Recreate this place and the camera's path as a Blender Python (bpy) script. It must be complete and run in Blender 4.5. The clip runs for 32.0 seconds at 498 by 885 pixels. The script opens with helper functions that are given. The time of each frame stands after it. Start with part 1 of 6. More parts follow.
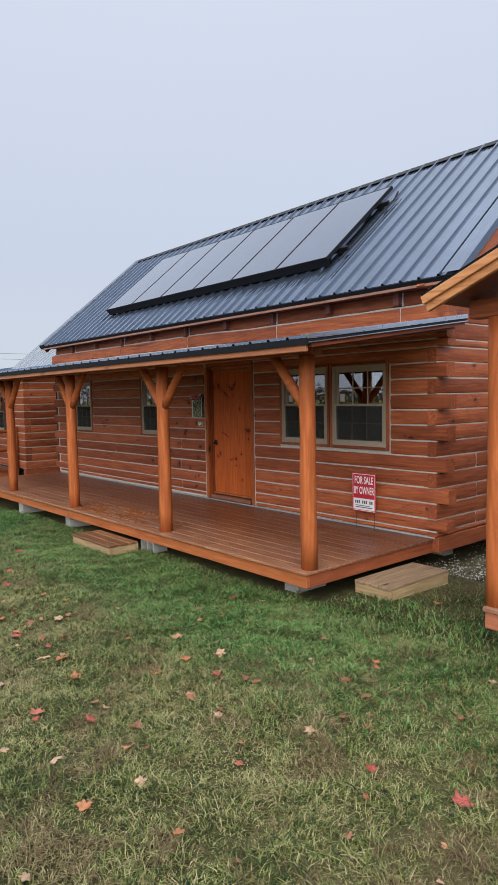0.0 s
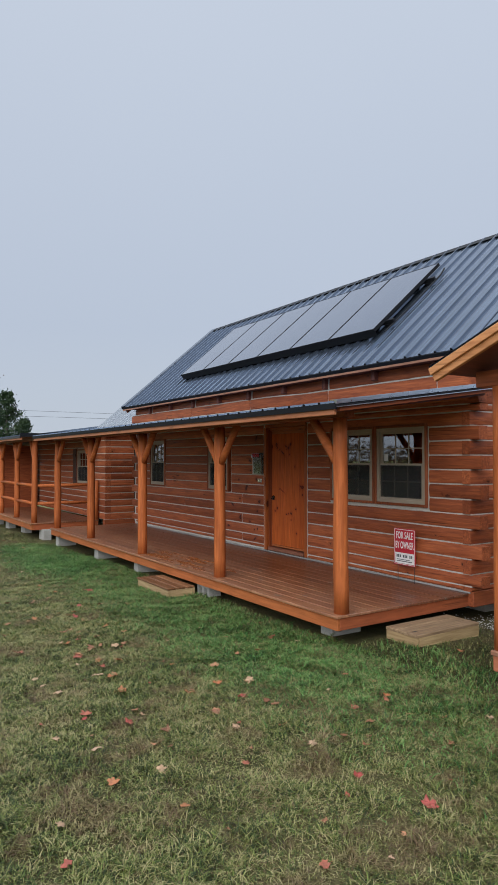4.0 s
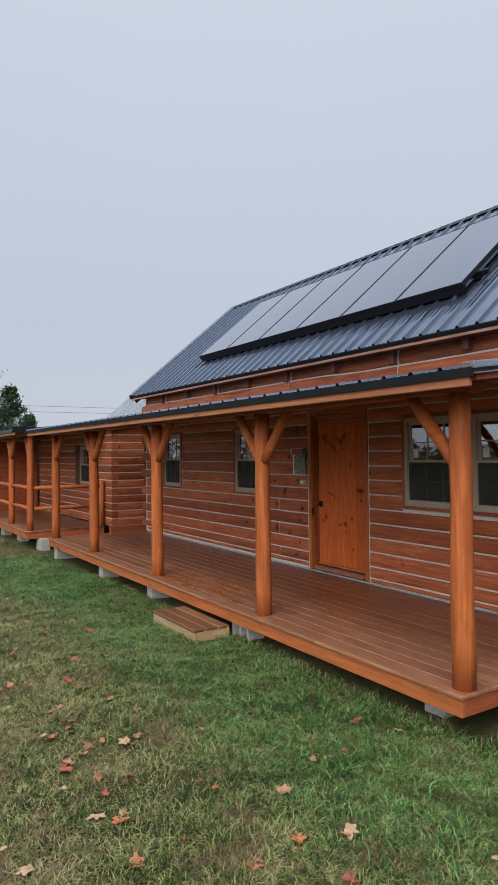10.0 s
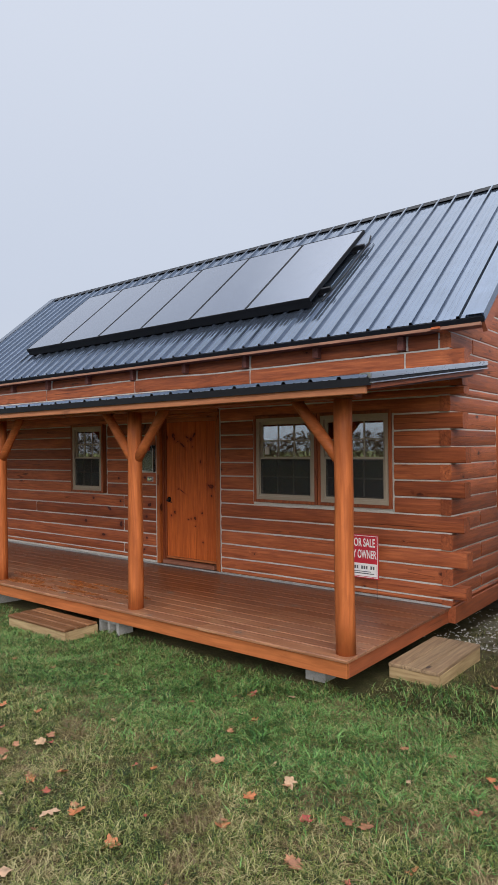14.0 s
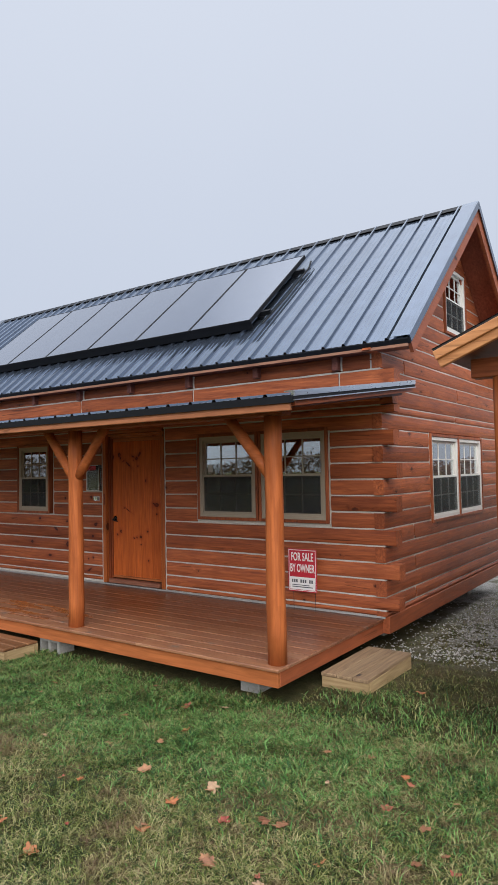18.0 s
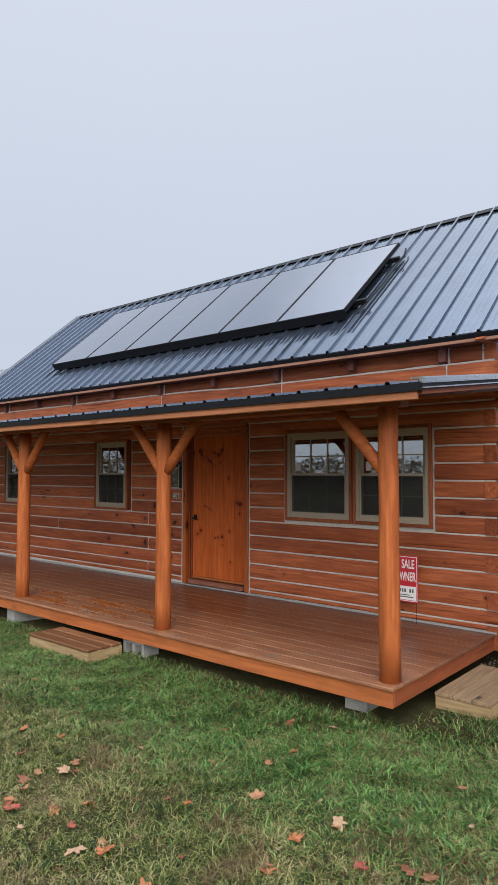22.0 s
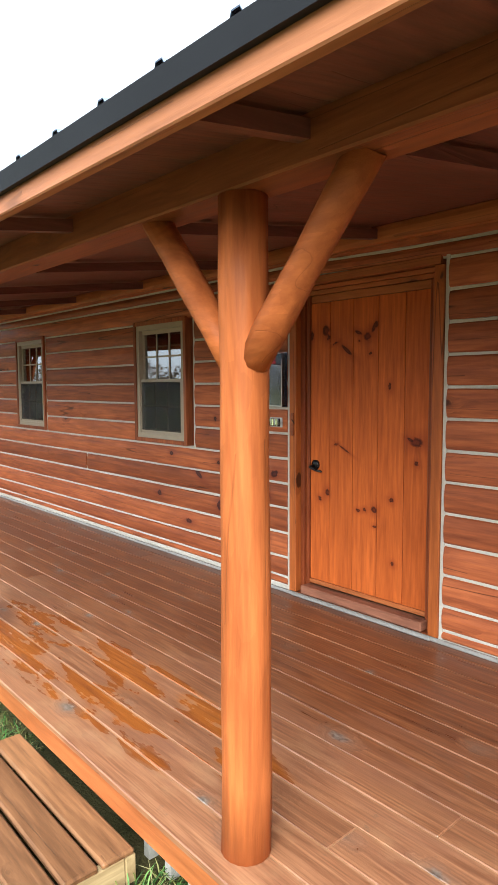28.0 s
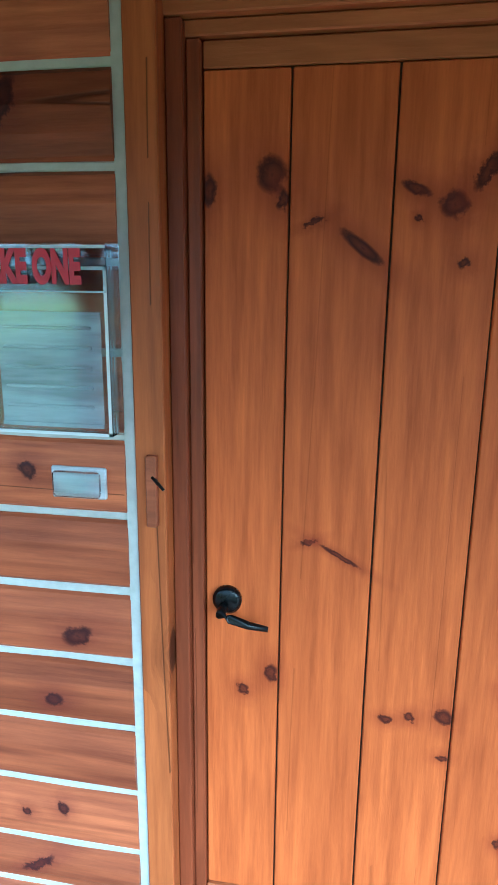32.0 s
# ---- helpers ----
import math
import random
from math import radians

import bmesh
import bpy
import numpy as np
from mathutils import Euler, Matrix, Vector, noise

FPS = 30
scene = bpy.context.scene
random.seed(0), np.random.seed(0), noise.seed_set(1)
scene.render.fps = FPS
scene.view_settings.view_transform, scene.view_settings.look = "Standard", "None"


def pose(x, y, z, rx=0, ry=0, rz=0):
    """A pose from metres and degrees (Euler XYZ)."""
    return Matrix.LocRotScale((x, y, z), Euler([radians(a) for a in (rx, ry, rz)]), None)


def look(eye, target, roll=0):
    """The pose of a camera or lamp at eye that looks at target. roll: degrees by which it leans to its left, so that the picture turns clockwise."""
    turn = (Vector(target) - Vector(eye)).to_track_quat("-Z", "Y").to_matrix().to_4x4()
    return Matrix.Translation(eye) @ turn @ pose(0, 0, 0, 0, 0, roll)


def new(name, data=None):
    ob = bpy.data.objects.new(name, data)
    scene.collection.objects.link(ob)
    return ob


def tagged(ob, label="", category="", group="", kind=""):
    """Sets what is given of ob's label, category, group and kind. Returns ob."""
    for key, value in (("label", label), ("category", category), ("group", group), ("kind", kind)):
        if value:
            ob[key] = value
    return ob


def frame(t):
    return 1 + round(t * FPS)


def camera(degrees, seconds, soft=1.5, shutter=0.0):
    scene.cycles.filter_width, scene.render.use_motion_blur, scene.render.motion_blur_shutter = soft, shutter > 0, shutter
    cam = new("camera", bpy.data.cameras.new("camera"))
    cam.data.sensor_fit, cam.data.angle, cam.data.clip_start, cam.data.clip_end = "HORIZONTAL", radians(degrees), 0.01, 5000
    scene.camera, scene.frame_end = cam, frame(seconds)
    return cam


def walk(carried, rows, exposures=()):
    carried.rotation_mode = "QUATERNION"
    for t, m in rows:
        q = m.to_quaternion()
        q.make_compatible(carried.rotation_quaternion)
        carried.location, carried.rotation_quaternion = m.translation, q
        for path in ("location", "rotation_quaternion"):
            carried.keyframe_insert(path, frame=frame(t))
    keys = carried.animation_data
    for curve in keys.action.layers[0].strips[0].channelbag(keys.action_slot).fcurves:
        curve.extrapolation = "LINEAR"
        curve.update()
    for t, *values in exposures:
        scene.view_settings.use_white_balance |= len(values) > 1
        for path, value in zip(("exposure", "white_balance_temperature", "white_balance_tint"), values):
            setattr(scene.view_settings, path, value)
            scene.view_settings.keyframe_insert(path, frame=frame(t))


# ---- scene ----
cam = camera(42.1, 32.0, soft=0.9)
PATH = [
    (0, (4.041, -4.049, 1.885), (2.517, -2.761, 1.744), -1.1),
    (0.5, (4.035, -4.079, 1.903), (2.458, -2.849, 1.908), -1.0),
    (1, (4.022, -4.117, 1.896), (2.513, -2.806, 1.963), -1.1),
    (1.5, (4.077, -4.119, 1.897), (2.56, -2.818, 1.975), -0.7),
    (2, (4.2, -4.098, 1.872), (2.666, -2.819, 1.968), -0.6),
    (2.5, (4.337, -4.126, 1.895), (2.654, -3.051, 2.002), -1.1),
    (3, (4.552, -4.241, 1.892), (2.848, -3.21, 2.067), -1.0),
    (3.5, (4.752, -4.263, 1.886), (3.055, -3.212, 2.001), -0.4),
    (4, (4.867, -4.179, 1.844), (3.191, -3.09, 1.893), -0.1),
    (4.5, (4.973, -4.208, 1.838), (3.302, -3.11, 1.803), 0.0),
    (6.5, (4.778, -4.174, 1.857), (3.184, -2.975, 1.711), -0.1),
    (7, (4.574, -4.178, 1.844), (2.969, -2.995, 1.687), -0.2),
    (7.5, (4.312, -4.162, 1.871), (2.587, -3.15, 1.85), -0.5),
    (8, (4.01, -3.962, 1.855), (2.27, -2.977, 1.876), -1.2),
    (8.5, (3.754, -3.792, 1.867), (1.97, -2.891, 1.923), -1.7),
    (9, (3.412, -3.64, 1.884), (1.692, -2.62, 1.901), -0.7),
    (9.5, (3.152, -3.544, 1.874), (1.498, -2.419, 1.897), 0.1),
    (10, (2.807, -3.363, 1.866), (1.117, -2.293, 1.9), -0.6),
    (10.5, (2.641, -3.276, 1.861), (0.875, -2.342, 1.948), -1.7),
    (11, (2.37, -3.287, 1.877), (0.816, -2.03, 1.934), -1.6),
    (11.1, (2.319, -3.319, 1.874), (0.818, -1.999, 1.927), -1.6),
    (11.5, (2.244, -3.352, 1.862), (0.904, -1.867, 1.878), -0.8),
    (12, (2.303, -3.475, 1.881), (1.022, -1.94, 1.865), 0.2),
    (12.5, (2.428, -3.711, 1.871), (1.222, -2.116, 1.882), -0.5),
    (13, (2.411, -3.919, 1.857), (1.198, -2.329, 1.894), -1.2),
    (13.5, (2.415, -4.171, 1.849), (1.204, -2.579, 1.893), -1.1),
    (14, (2.468, -4.199, 1.877), (1.216, -2.639, 1.896), -0.6),
    (14.5, (2.665, -4.248, 1.871), (1.341, -2.749, 1.909), -0.8),
    (16.5, (2.647, -4.183, 1.791), (1.333, -2.677, 1.865), -0.7),
    (17, (2.703, -4.194, 1.832), (1.368, -2.706, 1.912), -1.2),
    (17.5, (2.709, -4.186, 1.827), (1.411, -2.667, 1.915), -1.0),
    (18, (2.751, -4.189, 1.825), (1.595, -2.56, 1.91), -1.1),
    (18.5, (2.763, -4.199, 1.795), (1.858, -2.417, 1.873), -0.7),
    (19, (2.697, -4.18, 1.792), (1.514, -2.569, 1.864), -0.6),
    (19.5, (2.67, -4.171, 1.802), (1.305, -2.711, 1.869), -0.7),
    (20, (2.657, -4.157, 1.801), (1.29, -2.699, 1.87), -0.8),
    (20.5, (2.633, -4.15, 1.797), (1.296, -2.664, 1.877), -0.7),
    (21, (2.545, -4.147, 1.799), (1.211, -2.659, 1.881), -0.5),
    (21.5, (2.372, -4.117, 1.804), (1.054, -2.614, 1.882), -0.4),
    (22, (2.179, -4.088, 1.771), (0.887, -2.565, 1.867), 0.1),
    (22.5, (1.924, -3.843, 1.783), (0.474, -2.468, 1.862), -1.2),
    (23, (1.722, -3.699, 1.797), (0.195, -2.41, 1.881), -1.6),
    (23.5, (1.434, -3.485, 1.793), (-0.059, -2.156, 1.858), -0.5),
    (24, (1.179, -3.283, 1.792), (-0.234, -1.868, 1.838), 0.8),
    (24.5, (0.918, -2.933, 1.784), (-0.496, -1.519, 1.823), -0.0),
    (25, (0.628, -2.784, 1.758), (-0.967, -1.581, 1.844), -0.4),
    (25.5, (0.332, -2.59, 1.812), (-1.264, -1.387, 1.878), 0.7),
    (26, (0.073, -2.313, 1.762), (-1.426, -0.99, 1.822), 0.4),
    (26.5, (-0.114, -2.160, 1.853), (-1.697, -0.939, 1.910), -0.5),
    (28.5, (-1.432, -0.954, 1.684), (-2.821, 0.458, 1.408), 1.5),
    (29, (-1.841, -0.979, 1.656), (-3.07, 0.565, 1.336), 2.6),
    (29.5, (-2.349, -0.809, 1.601), (-3.491, 0.798, 1.27), 1.7),
    (30, (-2.772, -0.604, 1.610), (-3.707, 1.125, 1.243), 1.4),
    (30.5, (-3.108, -0.333, 1.633), (-3.691, 1.548, 1.285), 1.9),
    (31, (-3.318, 0.067, 1.718), (-3.817, 1.964, 1.327), 0.4),
    (31.5, (-3.539, 0.347, 1.732), (-3.981, 2.257, 1.336), -0.7),
    (32, (-3.673, 0.759, 1.867), (-4.002, 2.673, 1.391), 0.6),
]
walk(cam, [(t, look(eye, target, roll)) for t, eye, target, roll in PATH], exposures=[(0.0, 0.58, 6400, 10), (1.5, 0.36, 6350, 8), (4.0, 0.32, 6300, 8), (6.5, 0.62, 6300, 9), (7.2, 0.62, 6300, 9), (9.0, 0.38, 6400, 10), (13.0, 0.54, 6500, 10), (26.5, 0.54, 6500, 8), (28.5, 2.28, 6450, -1), (29.5, 2.42, 5950, -6), (31.0, 2.68, 4600, -19), (32.0, 2.60, 4050, -22)])

# ---- light ----
world = bpy.data.worlds.new("overcast_sky")
scene.world = world
world.use_nodes = True
wt = world.node_tree
wt.nodes.clear()
w_out = wt.nodes.new("ShaderNodeOutputWorld")
w_bg = wt.nodes.new("ShaderNodeBackground")
w_sky = wt.nodes.new("ShaderNodeTexSky")
w_sky.sky_type = "NISHITA"
w_sky.sun_disc = False
w_sky.sun_elevation = radians(30)
w_sky.sun_rotation = radians(140)
w_sky.dust_density = 4.0
w_co = wt.nodes.new("ShaderNodeTexCoord")
w_sep = wt.nodes.new("ShaderNodeSeparateXYZ")
w_ramp = wt.nodes.new("ShaderNodeValToRGB")
w_noise = wt.nodes.new("ShaderNodeTexNoise")
w_noise.inputs["Scale"].default_value = 2.2
w_noise.inputs["Detail"].default_value = 4.0
w_mul = wt.nodes.new("ShaderNodeMath")
w_mul.operation = "MULTIPLY_ADD"
w_mul.inputs[1].default_value = 0.10
els = w_ramp.color_ramp.elements
els[0].position, els[0].color = 0.0, (0.46, 0.495, 0.55, 1)
els[1].position, els[1].color = 1.0, (2.35, 2.45, 2.62, 1)
e = els.new(0.25)
e.color = (0.425, 0.465, 0.55, 1)
e = els.new(0.76)
e.color = (0.52, 0.56, 0.64, 1)
w_scale = wt.nodes.new("ShaderNodeVectorMath")
w_scale.operation = "SCALE"
w_scale.inputs["Scale"].default_value = 0.07
w_mix = wt.nodes.new("ShaderNodeMix")
w_mix.data_type = "RGBA"
w_mix.inputs["Factor"].default_value = 0.90
wt.links.new(w_co.outputs["Generated"], w_sep.inputs[0])
wt.links.new(w_co.outputs["Generated"], w_noise.inputs["Vector"])
wt.links.new(w_noise.outputs["Fac"], w_mul.inputs[0])
wt.links.new(w_sep.outputs["Z"], w_mul.inputs[2])
wt.links.new(w_mul.outputs[0], w_ramp.inputs["Fac"])
wt.links.new(w_sky.outputs[0], w_scale.inputs[0])
wt.links.new(w_scale.outputs[0], w_mix.inputs["A"])
wt.links.new(w_ramp.outputs["Color"], w_mix.inputs["B"])
wt.links.new(w_mix.outputs["Result"], w_bg.inputs["Color"])
w_bg.inputs["Strength"].default_value = 1.0
wt.links.new(w_bg.outputs[0], w_out.inputs["Surface"])

sun = new("sun", bpy.data.lights.new("sun", "SUN"))
sun.data.energy = 2.05
sun.data.angle = radians(50)
sun.data.color = (1.0, 0.96, 0.90)
sun.matrix_world = look((6.4, -7.6, 5.7), (0, 0, 0))


# ---- materials ----
class Net:
    """A small wrapper round a material's node tree."""

    def __init__(self, name):
        self.mat = bpy.data.materials.new(name)
        self.mat.use_nodes = True
        self.t = self.mat.node_tree
        self.t.nodes.clear()
        self.out = self.t.nodes.new("ShaderNodeOutputMaterial")
        self.bsdf = self.t.nodes.new("ShaderNodeBsdfPrincipled")
        self.t.links.new(self.bsdf.outputs[0], self.out.inputs["Surface"])

    def put(self, socket, value):
        if isinstance(value, bpy.types.NodeSocket):
            self.t.links.new(value, socket)
        else:
            socket.default_value = value

    def node(self, kind, ins=None, **props):
        n = self.t.nodes.new(kind)
        for k, v in props.items():
            if k == "operation":
                n.operation = v
            elif k == "data_type":
                n.data_type = v
            elif k == "blend_type":
                n.blend_type = v
            elif k == "feature":
                n.feature = v
            elif k == "interpolation_type":
                n.interpolation_type = v
        for k, v in (ins or {}).items():
            self.put(n.inputs[k], v)
        return n

    def math(self, op, a, b=0.0, c=None, clamp=False):
        n = self.node("ShaderNodeMath", operation=op)
        n.use_clamp = clamp
        self.put(n.inputs[0], a)
        self.put(n.inputs[1], b)
        if c is not None:
            self.put(n.inputs[2], c)
        return n.outputs[0]

    def mix(self, fac, a, b, blend="MIX"):
        n = self.node("ShaderNodeMix", data_type="RGBA", blend_type=blend)
        self.put(n.inputs["Factor"], fac)
        self.put(n.inputs["A"], a if isinstance(a, bpy.types.NodeSocket) else (*a[:3], 1))
        self.put(n.inputs["B"], b if isinstance(b, bpy.types.NodeSocket) else (*b[:3], 1))
        return n.outputs["Result"]

    def ramp(self, fac, stops):
        n = self.node("ShaderNodeValToRGB", {"Fac": fac})
        el = n.color_ramp.elements
        while len(el) < len(stops):
            el.new(0.5)
        for e, (p, c) in zip(el, stops):
            e.position = p
            e.color = (*c[:3], 1) if len(c) >= 3 else (c[0], c[0], c[0], 1)
        return n.outputs["Color"]

    def coords(self, scale=(1, 1, 1), shuffle=True):
        co = self.node("ShaderNodeTexCoord").outputs["Object"]
        if shuffle:
            rnd = self.node("ShaderNodeObjectInfo").outputs["Random"]
            off = self.node("ShaderNodeVectorMath", operation="SCALE")
            off.inputs[0].default_value = (37.0, 53.0, 71.0)
            self.put(off.inputs["Scale"], rnd)
            add = self.node("ShaderNodeVectorMath", operation="ADD")
            self.put(add.inputs[0], co)
            self.put(add.inputs[1], off.outputs[0])
            co = add.outputs[0]
        m = self.node("ShaderNodeMapping")
        self.put(m.inputs["Vector"], co)
        m.inputs["Scale"].default_value = scale
        return m.outputs[0]

    def noise(self, vec, scale, detail=5.0, rough=0.55):
        return self.node("ShaderNodeTexNoise", {"Vector": vec, "Scale": scale, "Detail": detail, "Roughness": rough}).outputs["Fac"]

    def bump(self, height, strength=0.3, dist=0.01):
        n = self.node("ShaderNodeBump", {"Height": height, "Strength": strength, "Distance": dist})
        self.t.links.new(n.outputs[0], self.bsdf.inputs["Normal"])

    def done(self, color, rough=0.6, metal=0.0, spec=0.5):
        self.put(self.bsdf.inputs["Base Color"], color if isinstance(color, bpy.types.NodeSocket) else (*color[:3], 1))
        self.put(self.bsdf.inputs["Roughness"], rough)
        self.put(self.bsdf.inputs["Metallic"], metal)
        self.bsdf.inputs["Specular IOR Level"].default_value = spec
        return self.mat


def dim(c, k):
    return tuple(v * k for v in c)


def wood(name, light, dark, axis="x", rough=0.45, knots=1.0, bump=0.35, vary=0.35, fine=1.0, crack=0.5, spec=0.24, spots=(), flat="", blotch=0.45, swirl=1.0, rings=0.26, facet=0.0):
    """Stained timber with grain along one axis, knots, checks and tone that differs from piece to piece."""
    n = Net(name)
    a = {"x": 0, "y": 1, "z": 2}[axis]

    def stretched(cross, run):
        sc = [cross] * 3
        sc[a] = run
        return tuple(sc)
    halo = core = None
    if knots > 0:
        sk = list(stretched(7.0, 3.4))
        if flat:
            sk[{"x": 0, "y": 1, "z": 2}[flat]] = 0.0
        wob = n.node("ShaderNodeTexNoise", {"Vector": n.coords((16, 16, 16)), "Scale": 1.0, "Detail": 3.0})
        wv = n.node("ShaderNodeVectorMath", {0: wob.outputs["Color"], 1: (0.16, 0.16, 0.16), 2: n.coords(tuple(sk))}, operation="MULTIPLY_ADD")
        v = n.node("ShaderNodeTexVoronoi", {"Vector": wv.outputs[0], "Scale": 1.0, "Randomness": 1.0})
        rgb = n.node("ShaderNodeSeparateColor", {"Color": v.outputs["Color"]})
        pick = n.math("GREATER_THAN", rgb.outputs[0], 1.0 - 0.34 * knots)
        dist = n.math("DIVIDE", v.outputs["Distance"], n.math("MULTIPLY_ADD", rgb.outputs[1], 0.9, 0.45))
        core = n.math("MULTIPLY", n.ramp(dist, [(0.0, (0.75,)), (0.06, (0.95,)), (0.115, (0.85,)), (0.15, (0.0,))]), pick)
        halo = n.math("MULTIPLY", n.ramp(dist, [(0.10, (0.7,)), (0.17, (0.34 * swirl,)), (0.30, (0.13 * swirl,)), (0.60, (0.0,))]), pick)
    gv = n.coords(stretched(34 * fine, 2.4 * fine))
    lv = n.coords(stretched(5.0, 0.45))
    if halo is not None:
        gv = n.node("ShaderNodeVectorMath", {0: gv, 1: n.node("ShaderNodeCombineXYZ", {0: n.math("MULTIPLY", halo, 3.0 * swirl), 1: n.math("MULTIPLY", halo, 3.0 * swirl), 2: n.math("MULTIPLY", halo, 3.0 * swirl)}).outputs[0]}, operation="ADD").outputs[0]
        lv = n.node("ShaderNodeVectorMath", {0: lv, 1: n.node("ShaderNodeCombineXYZ", {0: n.math("MULTIPLY", halo, 0.5 * swirl), 1: n.math("MULTIPLY", halo, 0.5 * swirl), 2: n.math("MULTIPLY", halo, 0.5 * swirl)}).outputs[0]}, operation="ADD").outputs[0]
    grain = n.noise(gv, 1.0, 6.0, 0.65)
    ring = n.math("MULTIPLY_ADD", n.math("SINE", n.math("MULTIPLY", n.noise(lv, 1.0, 2.0, 0.4), 85.0)), 0.5, 0.5)
    broad = n.noise(n.coords(stretched(5.0, 1.1)), 1.0, 4.0, 0.6)
    col = n.ramp(grain, [(0.28, dim(dark, 0.85)), (0.50, dim([(p * 0.55 + q * 0.45) for p, q in zip(light, dark)], 1.0)), (0.70, dim(light, 1.08))])
    col = n.mix(n.math("MULTIPLY", n.ramp(ring, [(0.45, (0.0,)), (0.95, (1.0,))]), rings), col, dim(dark, 0.72))
    col = n.mix(n.ramp(broad, [(0.46, (0.0,)), (0.70, (blotch,))]), col, dim(dark, 0.80))
    rnd = n.node("ShaderNodeObjectInfo").outputs["Random"]
    tone = n.ramp(rnd, [(0.0, (1.0 - vary, 1.0 - vary * 1.1, 1.0 - vary * 1.1)), (0.5, (1.0, 1.0, 1.0)), (1.0, (1.0 + vary * 0.6, 1.0 + vary * 0.7, 1.0 + vary * 0.7))])
    col = n.mix(1.0, col, tone, "MULTIPLY")
    if halo is not None:
        col = n.mix(halo, col, dim(dark, 0.48))
        col = n.mix(core, col, (dark[0] * 0.20, dark[1] * 0.22, dark[2] * 0.34))
    if spots:
        warp = n.noise(n.coords((34, 34, 34), False), 1.0, 5.0, 0.7)
        sep = n.node("ShaderNodeSeparateXYZ", {"Vector": n.coords((1, 1, 1), False)})
        for kx, kz, kw, kh, turn in spots:
            ca, sa = math.cos(radians(turn)), math.sin(radians(turn))
            dx = n.math("ADD", sep.outputs["X"], n.math("MULTIPLY_ADD", warp, 0.038, -0.019 - kx))
            dz = n.math("ADD", sep.outputs["Z"], n.math("MULTIPLY_ADD", warp, -0.034, 0.017 - kz))
            ex = n.math("DIVIDE", n.math("SUBTRACT", n.math("MULTIPLY", dx, ca), n.math("MULTIPLY", dz, sa)), kw)
            ez = n.math("DIVIDE", n.math("ADD", n.math("MULTIPLY", dx, sa), n.math("MULTIPLY", dz, ca)), kh)
            far = n.math("SQRT", n.math("ADD", n.math("MULTIPLY", ex, ex), n.math("MULTIPLY", ez, ez)))
            col = n.mix(n.ramp(n.math("MULTIPLY", far, 0.25), [(0.15, (0.62,)), (0.34, (0.42,)), (0.62, (0.19,)), (1.0, (0.0,))]), col, (dark[0] * 0.54, dark[1] * 0.36, dark[2] * 0.6))
            col = n.mix(n.ramp(n.math("MULTIPLY", far, 0.5), [(0.0, (0.86,)), (0.10, (0.66,)), (0.24, (0.80,)), (0.37, (0.95,)), (0.46, (0.78,)), (0.62, (0.0,))]), col, (dark[0] * 0.11, dark[1] * 0.10, dark[2] * 0.30))
    chk = n.noise(n.coords(stretched(9.0, 0.22)), 1.0, 0.6)
    line = n.ramp(chk, [(0.4915, (0.0,)), (0.498, (1.0,)), (0.5045, (0.0,))])
    gate = n.math("GREATER_THAN", n.noise(n.coords((1.7, 1.7, 1.7)), 1.0, 1.0), 0.48)
    mask = n.math("MULTIPLY", n.math("MULTIPLY", line, gate), crack)
    col = n.mix(mask, col, dim(dark, 0.10))
    relief = n.math("SUBTRACT", grain, n.math("MULTIPLY", mask, 1.5))
    if facet:
        # flats left by the drawknife
        fv = n.node("ShaderNodeTexVoronoi", {"Vector": n.coords(stretched(30.0, 7.0)), "Scale": 1.0, "Randomness": 1.0})
        tone = n.node("ShaderNodeSeparateColor", {"Color": fv.outputs["Color"]}).outputs[0]
        col = n.mix(1.0, col, n.ramp(tone, [(0.0, (1 - facet * 0.30,) * 3), (1.0, (1 + facet * 0.26,) * 3)]), "MULTIPLY")
        relief = n.math("ADD", relief, n.math("MULTIPLY", fv.outputs["Distance"], 2.2 * facet))
    n.bump(relief, bump, 0.006)
    return n.done(col, n.math("MULTIPLY_ADD", grain, 0.25, rough - 0.1), spec=spec)


